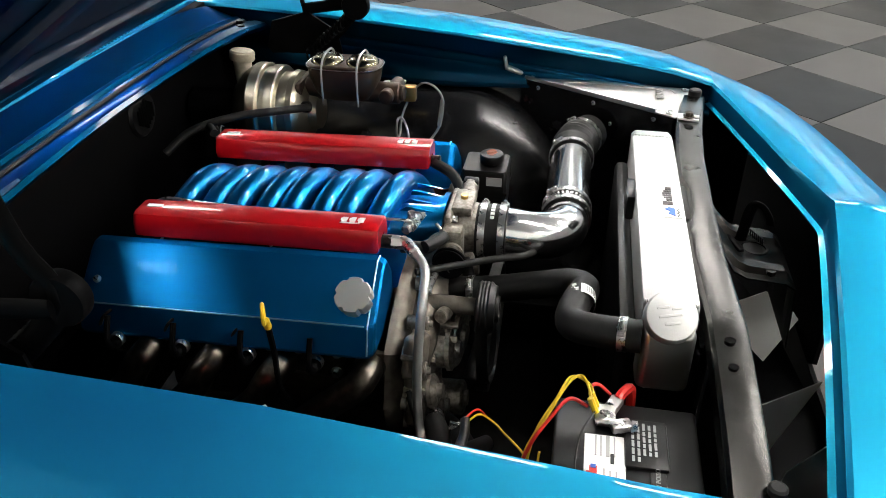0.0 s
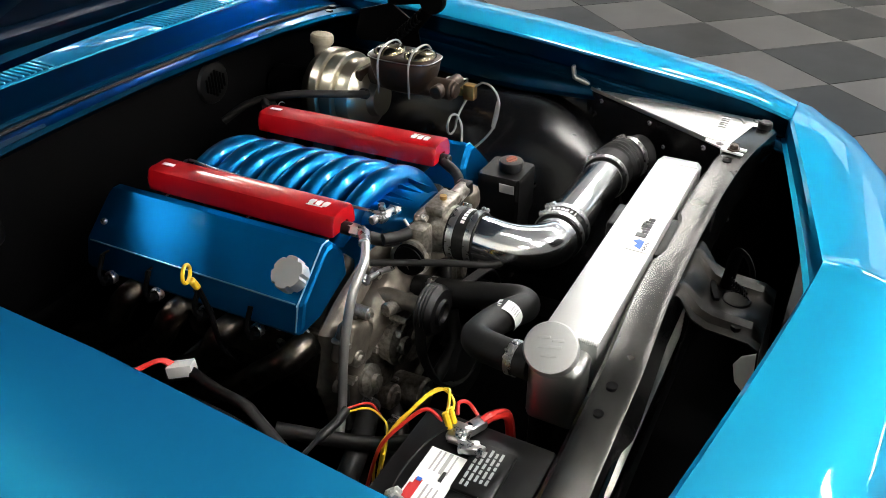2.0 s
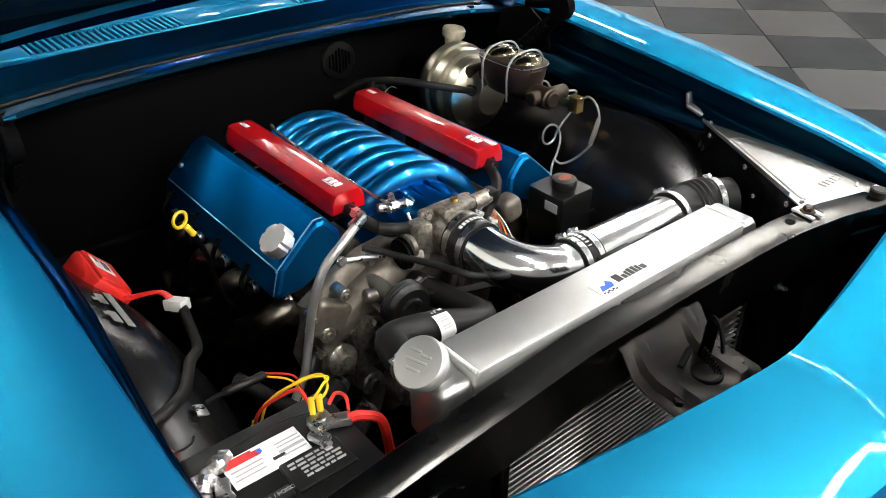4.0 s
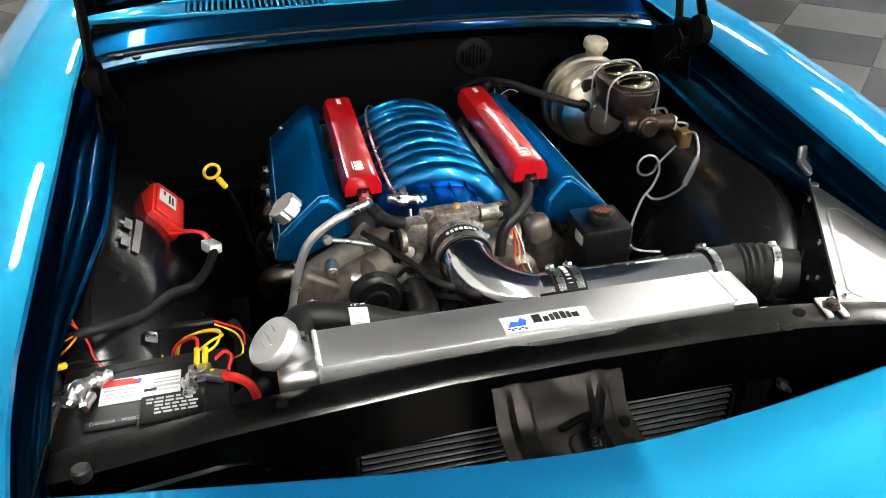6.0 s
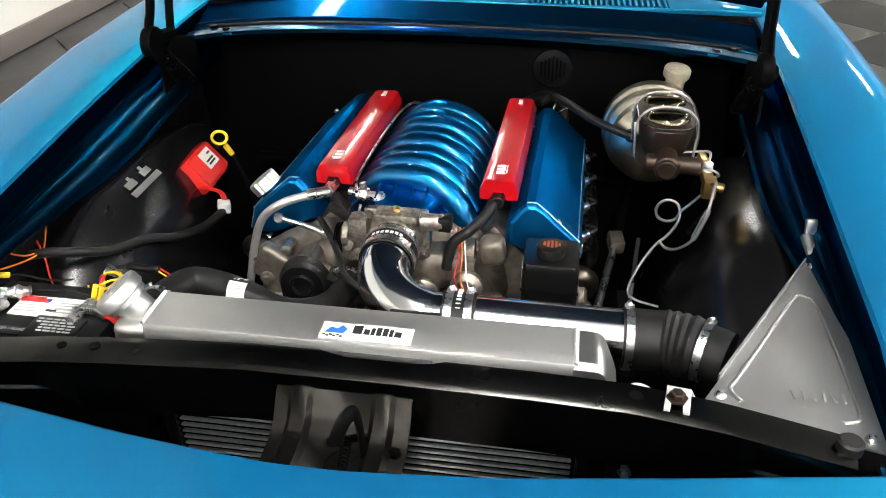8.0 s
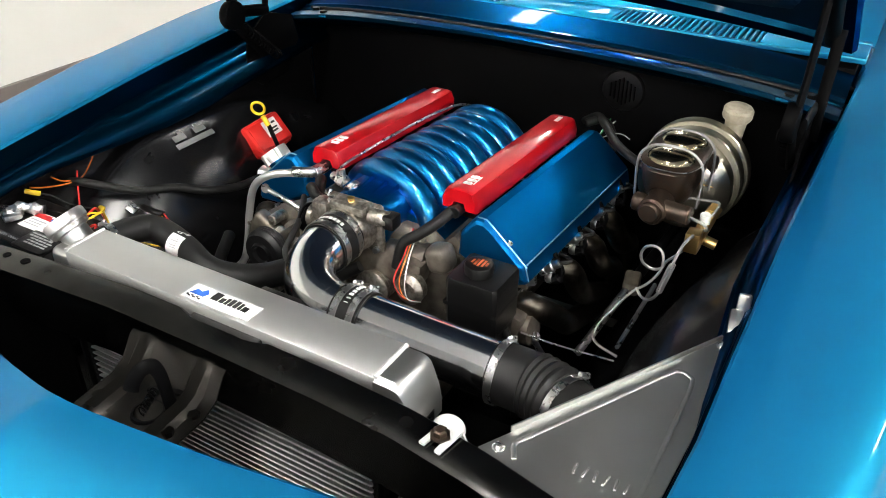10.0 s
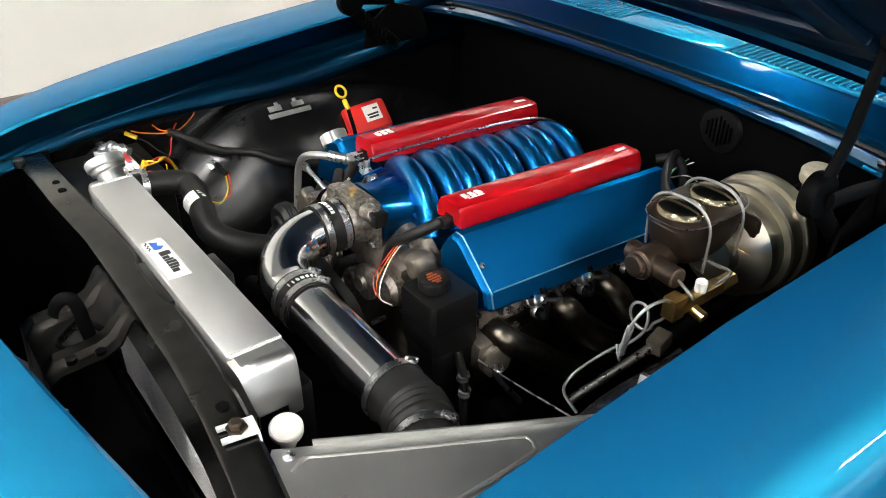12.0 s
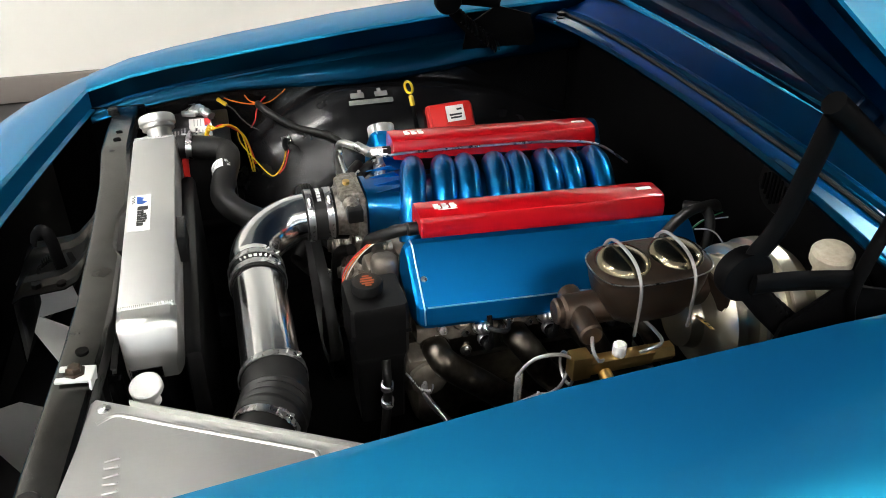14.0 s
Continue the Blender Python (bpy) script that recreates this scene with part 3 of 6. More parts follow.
def strap(bm, pts, x, w, t):
    """Flat bar of width w and thickness t along points (y, z)."""
    tube(bm, [(x, y, z) for y, z in pts], w / 2, 10, 4, (t / w, 1.0))


def hinge(s):
    """Black links from the inner fender to the bonnet."""
    x = CX + s * 0.665
    bm = B()
    prism(bm, [(x + s * 0.012, y, z) for y, z in ((0.4, 0.9), (0.46, 0.862), (0.56, 0.87), (0.62, 0.95), (0.6, 1.02), (0.5, 1.05), (0.42, 1.0))], (s * 0.006, 0, 0))
    t = part("hood_hinge", bm, M_FLATBLK, CAR, "black bonnet hinge with flat links")
    bm = B()
    strap(bm, [(0.46, 0.96), (0.362, 1.075), (0.395, 1.155), (0.43, 1.3)], x, 0.034, 0.014)
    part("front_link", bm, M_FLATBLK, t)
    bm = B()
    strap(bm, [(0.36, 1.075), (0.42, 1.07), (0.51, 1.055)], x + s * 0.016, 0.03, 0.012)
    part("cross_link", bm, M_FLATBLK, t)
    bm = B()
    strap(bm, [(0.52, 0.99), (0.51, 1.055), (0.55, 1.2)], x + s * 0.024, 0.022, 0.01)
    part("rear_link", bm, M_FLATBLK, t)
    bm = B()
    strap(bm, [(0.41, 1.305), (0.58, 1.17)], x + s * 0.01, 0.03, 0.03)
    part("top_bar", bm, M_FLATBLK, t)
    bm = B()
    lathe(bm, [(0, -0.012), (0.034, -0.012), (0.036, -0.008), (0.036, 0.008), (0.034, 0.012), (0.014, 0.014), (0, 0.014)], (x - s * 0.006, 0.36, 1.078), (1, 0, 0), 26)
    part("pivot", bm, M_FLATBLK, t)
    bm = B()
    h = [(x - s * 0.012 + 0.016 * math.cos(k * 0.8), 0.5 - 0.11 * k / 90, 0.94 + 0.1 * k / 90 + 0.016 * math.sin(k * 0.8)) for k in range(91)]
    tube(bm, h, 0.003, 5, 0)
    part("spring", bm, M_FLATBLK, t)


hinge(-1)
hinge(1)


# ---- radiator support ----
def support():
    S = thing("radiator_support", (CX, -0.46, 0.5), "worn black steel radiator support", "radiator support")
    bm = B()
    line = [(-0.715, -0.47, 0.868), (-0.62, -0.472, 0.882), (-0.5, -0.472, 0.898), (-0.38, -0.472, 0.909), (-0.2, -0.462, 0.913), (0, -0.462, 0.914), (0.2, -0.466, 0.915), (0.33, -0.474, 0.917), (0.45, -0.488, 0.912), (0.6, -0.51, 0.897)]
    rows, front, rear = [], [], []
    table = [(x, y, z) for x, y, z in line]
    for k in range(67):
        x = -0.715 + 1.315 * k / 66
        y, z = interp(table, x)
        d = 0.036 * min(1, max(0, (0.48 - abs(x)) / 0.06))
        n = 0.011 * min(1, max(0, (0.082 - abs(x + 0.006)) / 0.02))
        rows.append([(x, y + 0.026 - n, z - 0.03), (x, y + 0.025 - n, z - 0.004), (x, y + 0.021 - n, z), (x, y - 0.02, z), (x, y - 0.026, z - 0.004), (x, y - 0.029, z - 0.045), (x, y - 0.031 - d * 0.1, z - 0.047 - d), (x, y - 0.022, z - 0.052 - d)])
        front.append((x, y - 0.0255, z - 0.003 + 0.0006 * math.sin(x * 60)))
        rear.append((x, y + 0.0245 - n, z - 0.0025 + 0.0006 * math.sin(x * 47)))
    loft(bm, rows)
    thick(bm, -0.003)
    tb = part("top_bar", bm, M_BAR, S, "worn black steel top bar")
    for edge in (front, rear):
        bm = B()
        tube(bm, edge, 0.0011, 5, 0)
        part("worn_edge", bm, M_STEEL, tb, "bare metal worn edge")
    bm = B()
    for a, b in ((-0.74, -0.37), (0.33, 0.66)):
        box(bm, ((a + b) / 2, -0.468, 0.62), (b - a, 0.008, 0.48), 0.002)
    box(bm, (CX, -0.468, 0.42), (1.4, 0.008, 0.14), 0.002)
    part("panel", bm, M_FLATBLK, S)
    bm = B()
    box(bm, (-0.006, -0.441, 0.904), (0.136, 0.018, 0.016), 0.003)
    part("rubber_pad", bm, M_RUBBER, S, "black rubber pad in a notch of the bar")
    for x, y, z, r in ((-0.423, -0.471, 0.9055, 0.008), (-0.476, -0.47, 0.9, 0.007), (0.337, -0.474, 0.9165, 0.009)):
        bm = B()
        rod(bm, (x, y, z - 0.002), (x, y, z + 0.0048), r, 16)
        part("hole", bm, M_FLATBLK, S)
    for x, y, z, r in ((0.594, -0.512, 0.897, 0.016), (-0.672, -0.5, 0.868, 0.012)):
        bm = B()
        rod(bm, (x, y, z), (x, y, z + 0.02), r, 16, 0.003)
        part("rubber_stop", bm, M_RUBBER, S)
    # studs on the front face
    for x, y, z in ((-0.452, -0.476, 0.827), (0.337, -0.476, 0.787)):
        bm = B()
        rod(bm, (x, y + 0.01, z), (x, y - 0.025, z), 0.005, 8)
        rod(bm, (x, y - 0.004, z), (x, y - 0.01, z), 0.01, 6)
        part("stud", bm, M_STEEL, S)


support()


def hood_latch():
    t = thing("hood_latch_bracket", (CX, -0.56, 0.6), "grey stamped steel bonnet latch bracket", "latch bracket")
    bm = B()
    rows = []
    for x, bump in ((-0.145, 0), (-0.125, 0), (-0.118, 0.01), (-0.1, 0.01), (-0.093, 0), (-0.01, 0), (-0.003, 0.01), (0.015, 0.01), (0.022, 0), (0.045, 0)):
        rows.append([(x, -0.484, 0.892), (x, -0.497, 0.885 + bump * 0.4), (x, -0.52 - bump, 0.852 + bump * 0.6), (x, -0.545 - bump * 0.5, 0.84 + bump), (x, -0.612, 0.835 + bump), (x, -0.63, 0.825), (x, -0.64, 0.7)])
    loft(bm, rows)
    thick(bm, -0.003)
    part("bracket", bm, M_GREY, t)
    bm = B()
    lathe(bm, [(0, 0), (0.021, 0), (0.021, 0.003), (0.024, 0.003), (0.026, 0), (0.026, -0.002)], (-0.035, -0.575, 0.8395), (0, 0, 1), 20)
    part("hole", bm, M_FLATBLK, t)
    bm = B()
    tube(bm, [(-0.012, -0.552, 0.842), (-0.012, -0.555, 0.875), (-0.014, -0.557, 0.905), (-0.018, -0.563, 0.923), (-0.026, -0.576, 0.922), (-0.033, -0.588, 0.906), (-0.035, -0.592, 0.893)], 0.0105, 12, 6, (1.0, 0.32))
    box(bm, (-0.03, -0.535, 0.849), (0.07, 0.01, 0.006), 0.001, rot(0, 0, 20))
    part("latch_lever", bm, M_FLATBLK, t)
    bm = B()
    tube(bm, [(-0.03 + 0.006 * math.cos(k * 0.9), -0.56 - 0.03 * k / 50, 0.872 - 0.02 * k / 50 + 0.006 * math.sin(k * 0.9)) for k in range(50)], 0.0014, 5, 0)
    part("latch_spring", bm, M_FLATBLK, t)
    for x, y in ((-0.12, -0.59), (0.022, -0.592), (0.03, -0.55)):
        bm = B()
        rod(bm, (x, y, 0.836), (x, y, 0.848), 0.009, 6)
        part("bolt", bm, M_GREY, t)


hood_latch()


def condenser():
    t = thing("condenser", (CX, -0.46, 0.45), "thin finned condenser core in a black frame", "condenser")
    bm = B()
    box(bm, (-0.03, -0.449, 0.62), (0.61, 0.006, 0.4), 0.0)
    part("core", bm, M_FLATBLK, t)
    for x in (-0.338, 0.28):
        bm = B()
        box(bm, (x, -0.455, 0.62), (0.02, 0.022, 0.4), 0.004)
        part("frame", bm, M_BLACK, t)
    for k in range(25):
        bm = B()
        box(bm, (-0.03, -0.457, 0.822 - 0.0128 * k), (0.59, 0.009, 0.0034), 0.001, rot(-20, 0, 0), seg=1)
        part("fin", bm, M_FIN, t)


condenser()


# ---- radiator ----
def radiator():
    R = thing("radiator", (-0.03, -0.39, 0.45), "brushed aluminium radiator with a welded top tank", "radiator")
    bm = B()
    box(bm, (-0.055, -0.39, 0.8845), (0.63, 0.086, 0.085), 0.006)
    tank = part("top_tank", bm, M_ALU, R, "brushed aluminium tank")
    bm = B()
    rows = []
    for x, zt, zb, w in ((0.256, 0.9262, 0.842, 0.043), (0.282, 0.9262, 0.842, 0.043), (0.291, 0.9245, 0.841, 0.0425), (0.297, 0.92, 0.84, 0.042), (0.302, 0.911, 0.838, 0.041), (0.314, 0.885, 0.836, 0.037), (0.32, 0.868, 0.836, 0.033)):
        c = 0.008
        rows.append([(x, -0.39 + a * (w if b in (1, 2) else w - c), (zt if e else zb) + f) for a, b, e, f in ((-1, 1, 0, 0.0), (-1, 1, 1, -c), (-1, 0, 1, 0.0), (1, 0, 1, 0.0), (1, 1, 1, -c), (1, 1, 0, 0.0))])
    r = loft(bm, rows, True)
    bm.faces.new(r[-1])
    part("end_tank", bm, M_LID, R)
    bm = B()
    box(bm, (-0.395, -0.387, 0.855), (0.06, 0.08, 0.116), 0.014, None, 3)
    part("end_tank", bm, M_LID, R)
    # weld beads
    for x in (0.259, -0.368):
        bm = B()
        tube(bm, [(x, -0.43 + 0.08 * k / 108, 0.9258) for k in range(109)], lambda t: 0.0031 + 0.0011 * abs(math.sin(27 * math.pi * t)), 8, 0)
        part("weld_bead", bm, M_ALU, R)
    bm = B()
    box(bm, (-0.02, -0.4, 0.64), (0.68, 0.05, 0.44), 0.003)
    part("core", bm, M_FLATBLK, R)
    ax = Vector((-0.62, -0.08, 0.78))
    base = Vector((-0.431, -0.383, 0.948)) - ax.normalized() * 0.05
    bm = B()
    lathe(bm, [(0.026, -0.02), (0.026, 0.02), (0.034, 0.022), (0.034, 0.03)], base, ax, 32)
    neck = part("filler_neck", bm, M_LID, R)
    bm = B()
    lathe(bm, [(0.0, 0.0), (0.036, 0.0), (0.0385, 0.003), (0.0385, 0.016), (0.036, 0.02), (0.033, 0.0205), (0.0, 0.0205)], base + ax.normalized() * 0.03, ax, 40)
    cap = part("radiator_cap", bm, M_ALU, R, "round billet aluminium cap")
    mm = Matrix.Translation(base + ax.normalized() * 0.051) @ aim(ax)
    for dx, dy, w in ((-0.012, 0.012, 0.018), (0.008, 0.011, 0.016), (-0.002, 0.0, 0.034), (0.0, -0.012, 0.022)):
        bm = B()
        box(bm, (0, 0, 0), (w, 0.004, 0.0016), 0.0006, seg=1)
        bmesh.ops.transform(bm, matrix=mm @ Matrix.Translation((dx, dy, 0)) @ rot(0, 0, 8), verts=bm.verts)
        part("emblem_bar", bm, M_ALU, cap)
    # bleed plug at the other end
    bm = B()
    lathe(bm, [(0.012, -0.03), (0.012, 0.0), (0.022, 0.0), (0.0235, 0.002), (0.0235, 0.012), (0.021, 0.014), (0, 0.014)], (0.354, -0.4, 0.845), (0.25, -0.1, 1), 28)
    part("plug", bm, M_WHITEPL, R, "white round plug")
    # sticker
    bm = B()
    box(bm, (-0.037, -0.408, 0.9278), (0.133, 0.036, 0.0012), 0.0)
    st = part("sticker", bm, M_WHITE, R, "white maker's sticker with dark lettering")
    x = -0.058
    random.seed(4)
    for w, h in ((0.015, 0.018), (0.009, 0.011), (0.006, 0.015), (0.008, 0.017), (0.008, 0.017), (0.006, 0.015), (0.011, 0.011)):
        bm = B()
        box(bm, (x + w / 2, -0.412 + h / 2, 0.9288), (w * 0.9, h, 0.0008), 0.0)
        part("print_bar", bm, M_INK, st)
        x += w + 0.0015
    bm = B()
    prism(bm, [(-0.097, -0.414, 0.9285), (-0.07, -0.414, 0.9285), (-0.066, -0.404, 0.9285), (-0.074, -0.396, 0.9285), (-0.08, -0.405, 0.9285), (-0.09, -0.402, 0.9285)], (0, 0, 0.0008))
    part("print_mark", bm, M_BLUEINK, st)
    for k in range(6):
        bm = B()
        box(bm, (-0.097 + 0.005 * k, -0.4185 - 0.0025 * (k % 2), 0.9288), (0.004, 0.0025, 0.0008))
        part("print_check", bm, M_INK, st)
    # fan shroud
    bm = B()
    box(bm, (-0.02, -0.335, 0.65), (0.62, 0.03, 0.4), 0.012)
    box(bm, (0.02, -0.342, 0.895), (0.08, 0.02, 0.05), 0.004)
    part("fan_shroud", bm, M_PLASTIC, R, "black plastic fan shroud")


radiator()


# ---- under the car ----
def chassis():
    for s in (-1, 1):
        for y in (0.3, 3.05):
            t = thing("wheel", (CX + s * 0.74, y, 0.0), "black tyre on a plain steel rim", "wheel", "car wheels")
            bm = B()
            lathe(bm, [(0.19, -0.1), (0.3, -0.105), (0.325, -0.08), (0.33, 0), (0.325, 0.08), (0.3, 0.105), (0.19, 0.1), (0.19, -0.1)], (CX + s * 0.76, y, 0.33), (1, 0, 0), 36)
            part("tyre", bm, M_RUBBER, t)
            bm = B()
            lathe(bm, [(0, -0.02), (0.12, -0.02), (0.185, -0.06), (0.19, 0.09), (0.17, 0.08), (0.12, 0.03), (0, 0.04)], (CX + s * 0.76, y, 0.33), (s, 0, 0), 28)
            part("rim", bm, M_STEEL, t)
    for c, sz in (((CX - 0.4, 0.6, 0.36), (0.09, 2.6, 0.11)), ((CX + 0.4, 0.6, 0.36), (0.09, 2.6, 0.11)), ((CX, 0.28, 0.34), (0.9, 0.22, 0.12)), ((CX, -0.44, 0.34), (0.9, 0.07, 0.1)), ((CX, 0.28, 0.27), (1.36, 0.06, 0.05))):
        bm = B()
        box(bm, c, sz, 0.012)
        part("frame_rail", bm, M_FLATBLK, CAR, "black frame rail")
    bm = B()
    box(bm, (CX, 0.1, 0.29), (0.8, 1.1, 0.01), 0.002)
    part("splash_tray", bm, M_FLATBLK, CAR)
    bm = B()
    box(bm, (CX, 2.3, 0.62), (1.94, 1.9, 0.72), 0.1, None, 4)
    part("body_rear", bm, M_PAINT, CAR)


chassis()

# ---- engine ----
EX = -0.064  # crank line
ENG = thing("engine", (EX, 0.3, 0.3), "V8 engine with blue covers and red coil covers", "engine")


def skew(y):
    """The engine stands a little askew in the bay."""
    return 0.024 * (y - 0.3)


def engine_block():
    bm = B()
    box(bm, (EX, 0.32, 0.62), (0.3, 0.5, 0.3), 0.02)
    part("block", bm, M_CASTD, ENG, "grimy cast engine block")
    bm = B()
    box(bm, (EX, 0.32, 0.42), (0.24, 0.5, 0.14), 0.03)
    part("oil_pan", bm, M_CASTD, ENG)
    for s in (-1, 1):
        bm = B()
        box(bm, (EX + s * 0.2, 0.31 if s > 0 else 0.335, 0.74), (0.2, 0.5, 0.1), 0.012, rot(0, s * 45, 0))
        part("cylinder_head", bm, M_CASTD, ENG)
    # front cover and pump
    bm = B()
    outline = [(-0.375, 0.6), (-0.392, 0.66), (-0.37, 0.72), (-0.372, 0.765), (-0.32, 0.8), (-0.24, 0.835), (-0.1, 0.85), (0.06, 0.845), (0.115, 0.8), (0.135, 0.7), (0.1, 0.56), (-0.03, 0.46), (-0.24, 0.46), (-0.36, 0.52)]
    loft(bm, [[(cx0 + (x - cx0) * k, y, cz0 + (z - cz0) * k) for x, z in outline] for cx0, cz0 in ((-0.13, 0.66),) for y, k in ((0.06, 1.0), (0.05, 0.99), (0.04, 0.955), (0.032, 0.9), (0.03, 0.84), (0.026, 0.8), (0.024, 0.0))], True)
    cover = part("front_cover", bm, M_CASTD, ENG, "grimy cast front cover with a raised rim", 30)
    for x, z in outline[:11]:
        bm = B()
        px, pz = -0.13 + (x + 0.13) * 0.92, 0.66 + (z - 0.66) * 0.92
        lathe(bm, [(0, 0), (0.0125, 0), (0.0125, 0.008), (0.008, 0.01), (0.008, 0.016), (0, 0.017)], (px, 0.032, pz), (0, -1, 0), 12)
        part("cover_bolt", bm, M_CAST, cover)
    bm = B()
    rows = []
    for x, w, z in ((-0.33, 0.03, 0.7), (-0.28, 0.045, 0.74), (-0.2, 0.05, 0.775), (-0.12, 0.045, 0.77), (-0.05, 0.05, 0.765), (0.02, 0.05, 0.775), (0.07, 0.035, 0.8)):
        rows.append([(x, 0.02 + w * 0.8 * math.sin(a), z + w * math.cos(a)) for a in [2 * math.pi * i / 14 for i in range(14)]])
    r = loft(bm, rows, True)
    bm.faces.new(r[0])
    bm.faces.new(r[-1][::-1])
    pump = part("water_pump", bm, M_CASTD, ENG, "stained cast aluminium water pump")
    for c, ax, r in (((-0.155, 0.0, 0.82), (-0.3, -1, 0.5), 0.028), ((-0.26, -0.01, 0.7), (0, -1, 0.1), 0.036), ((-0.03, -0.01, 0.73), (0.05, -1, 0.1), 0.034), ((-0.33, 0.01, 0.655), (0, -1, 0.2), 0.028), ((-0.12, -0.01, 0.69), (0, -1, 0), 0.045)):
        bm = B()
        lathe(bm, [(0, -0.03), (r, -0.03), (r, 0.02), (r * 1.12, 0.022), (r * 1.12, 0.03), (r * 0.8, 0.036), (r * 0.5, 0.037), (r * 0.45, 0.046), (0, 0.046)], c, ax, 18)
        part("boss", bm, M_CAST, pump)
    for c, sz, m2, an in (((-0.33, 0.012, 0.74), (0.1, 0.035, 0.075), M_CASTD, (0, 30, 0)), ((-0.345, 0.012, 0.665), (0.04, 0.04, 0.13), M_CASTD, (0, 6, 0)), ((-0.27, 0.005, 0.66), (0.05, 0.05, 0.12), M_CAST, (0, -8, 0)),
                          ((0.105, 0.005, 0.825), (0.05, 0.05, 0.055), M_CASTD, (0, -12, 0))):
        bm = B()
        box(bm, c, sz, min(sz) * 0.32, rot(*an), 3)
        part("casting", bm, m2, ENG)
    # ribbed tensioner beside the pulley
    bm = B()
    prof = [(0, 0.0), (0.02, 0.0), (0.024, 0.008), (0.05, 0.008)]
    for k in range(5):
        prof += [(0.058, 0.01 + 0.009 * k), (0.058, 0.0145 + 0.009 * k), (0.051, 0.0155 + 0.009 * k), (0.051, 0.0185 + 0.009 * k)]
    lathe(bm, prof + [(0, 0.056)], (-0.215, -0.06, 0.7), (0.1, 1, 0), 30)
    part("tensioner", bm, M_CAST, ENG, "ribbed cast belt tensioner", 30)
    for k in range(4):
        bm = B()
        a = radians(125 + 24 * k)
        box(bm, (-0.215 + 0.062 * math.cos(a), -0.03, 0.7 + 0.062 * math.sin(a)), (0.014, 0.04, 0.012), 0.003, rot(0, -math.degrees(a), 0))
        part("tensioner_lug", bm, M_CAST, ENG)
    for a, b, r in (((-0.275, -0.02, 0.783), (-0.205, -0.035, 0.77), 0.013), ((-0.19, 0.02, 0.52), (-0.19, -0.055, 0.525), 0.036), ((-0.27, 0.03, 0.57), (-0.27, -0.03, 0.575), 0.026), ((-0.35, 0.03, 0.72), (-0.35, -0.01, 0.722), 0.016), ((-0.305, 0.03, 0.79), (-0.305, -0.006, 0.79), 0.012), ((-0.31, 0.03, 0.62), (-0.312, -0.012, 0.62), 0.014)):
        bm = B()
        rod(bm, a, b, r, 18, r * 0.15)
        d = (Vector(b) - Vector(a)).normalized()
        lathe(bm, [(0, 0), (r * 0.5, 0), (r * 0.45, 0.006), (0, 0.007)], b, d, 10)
        part("boss", bm, M_CAST, ENG)
    for pts, r, m2 in ((((-0.302, -0.006, 0.864), (-0.26, -0.004, 0.852), (-0.215, 0.0, 0.834)), 0.0055, M_STEEL), (((-0.07, -0.05, 0.66), (-0.1, -0.07, 0.6), (-0.16, -0.06, 0.55)), 0.014, M_RUBBER),
                       (((-0.21, 0.02, 0.885), (-0.17, -0.005, 0.882), (-0.12, 0.0, 0.878), (-0.1, 0.01, 0.876)), 0.011, M_RUBBER), (((-0.15, 0.01, 0.9), (-0.152, -0.012, 0.87), (-0.15, -0.02, 0.83), (-0.15, 0.0, 0.79)), 0.003, M_STEEL),
                       (((-0.3, 0.02, 0.6), (-0.35, -0.02, 0.605), (-0.41, -0.045, 0.6), (-0.48, -0.06, 0.58), (-0.54, -0.06, 0.53)), 0.021, M_RUBBER), (((-0.25, 0.0, 0.53), (-0.3, -0.05, 0.54), (-0.37, -0.09, 0.545), (-0.46, -0.11, 0.52)), 0.021, M_RUBBER),
                       (((-0.36, 0.02, 0.68), (-0.39, 0.0, 0.65), (-0.4, -0.01, 0.6)), 0.009, M_RUBBER), (((-0.06, -0.03, 0.77), (-0.1, -0.05, 0.74), (-0.12, -0.055, 0.68), (-0.1, -0.05, 0.6)), 0.012, M_RUBBER)):
        bm = B()
        tube(bm, pts, r, 14, 8)
        part("pipe", bm, m2, ENG)
    for c, ax in (((-0.345, -0.017, 0.605), (-0.9, -0.5, 0)), ((-0.31, -0.056, 0.541), (-0.9, -0.6, 0.1))):
        bm = B()
        lathe(bm, [(0.0212, -0.006), (0.0232, -0.006), (0.0232, 0.006), (0.0212, 0.006)], c, ax, 22)
        rod(bm, Vector(c) + Vector((0, -0.01, 0.021)), Vector(c) + Vector((0.004, 0.012, 0.024)), 0.004, 8, 0.001)
        part("hose_clamp", bm, M_STEEL, ENG, "steel worm clamp")
    bm = B()
    lathe(bm, [(0, -0.004), (0.0085, -0.004), (0.0105, 0), (0.0085, 0.004), (0, 0.004)], (-0.31, -0.006, 0.866), (0.2, -1, 0.3), 16)
    part("rod_end", bm, M_STEEL, ENG)
    random.seed(7)
    for k in range(16):
        x, z = -0.39 + random.random() * 0.4, 0.55 + random.random() * 0.25
        bm = B()
        rod(bm, (x, 0.03, z), (x, -0.004 - 0.012 * random.random(), z), 0.0055, 6, 0.0008)
        part("bolt", bm, M_STEEL if k % 3 == 0 else M_CAST, ENG)
    # alternator / idler pulley
    bm = B()
    prof = [(0, 0.0), (0.014, 0.0), (0.016, -0.008), (0.02, -0.008), (0.022, -0.002), (0.036, -0.002), (0.038, 0.004)]
    prof += [(0.0405 + 0.0015 * (k % 2), 0.006 + 0.003 * k) for k in range(8)] + [(0.038, 0.032), (0, 0.032)]
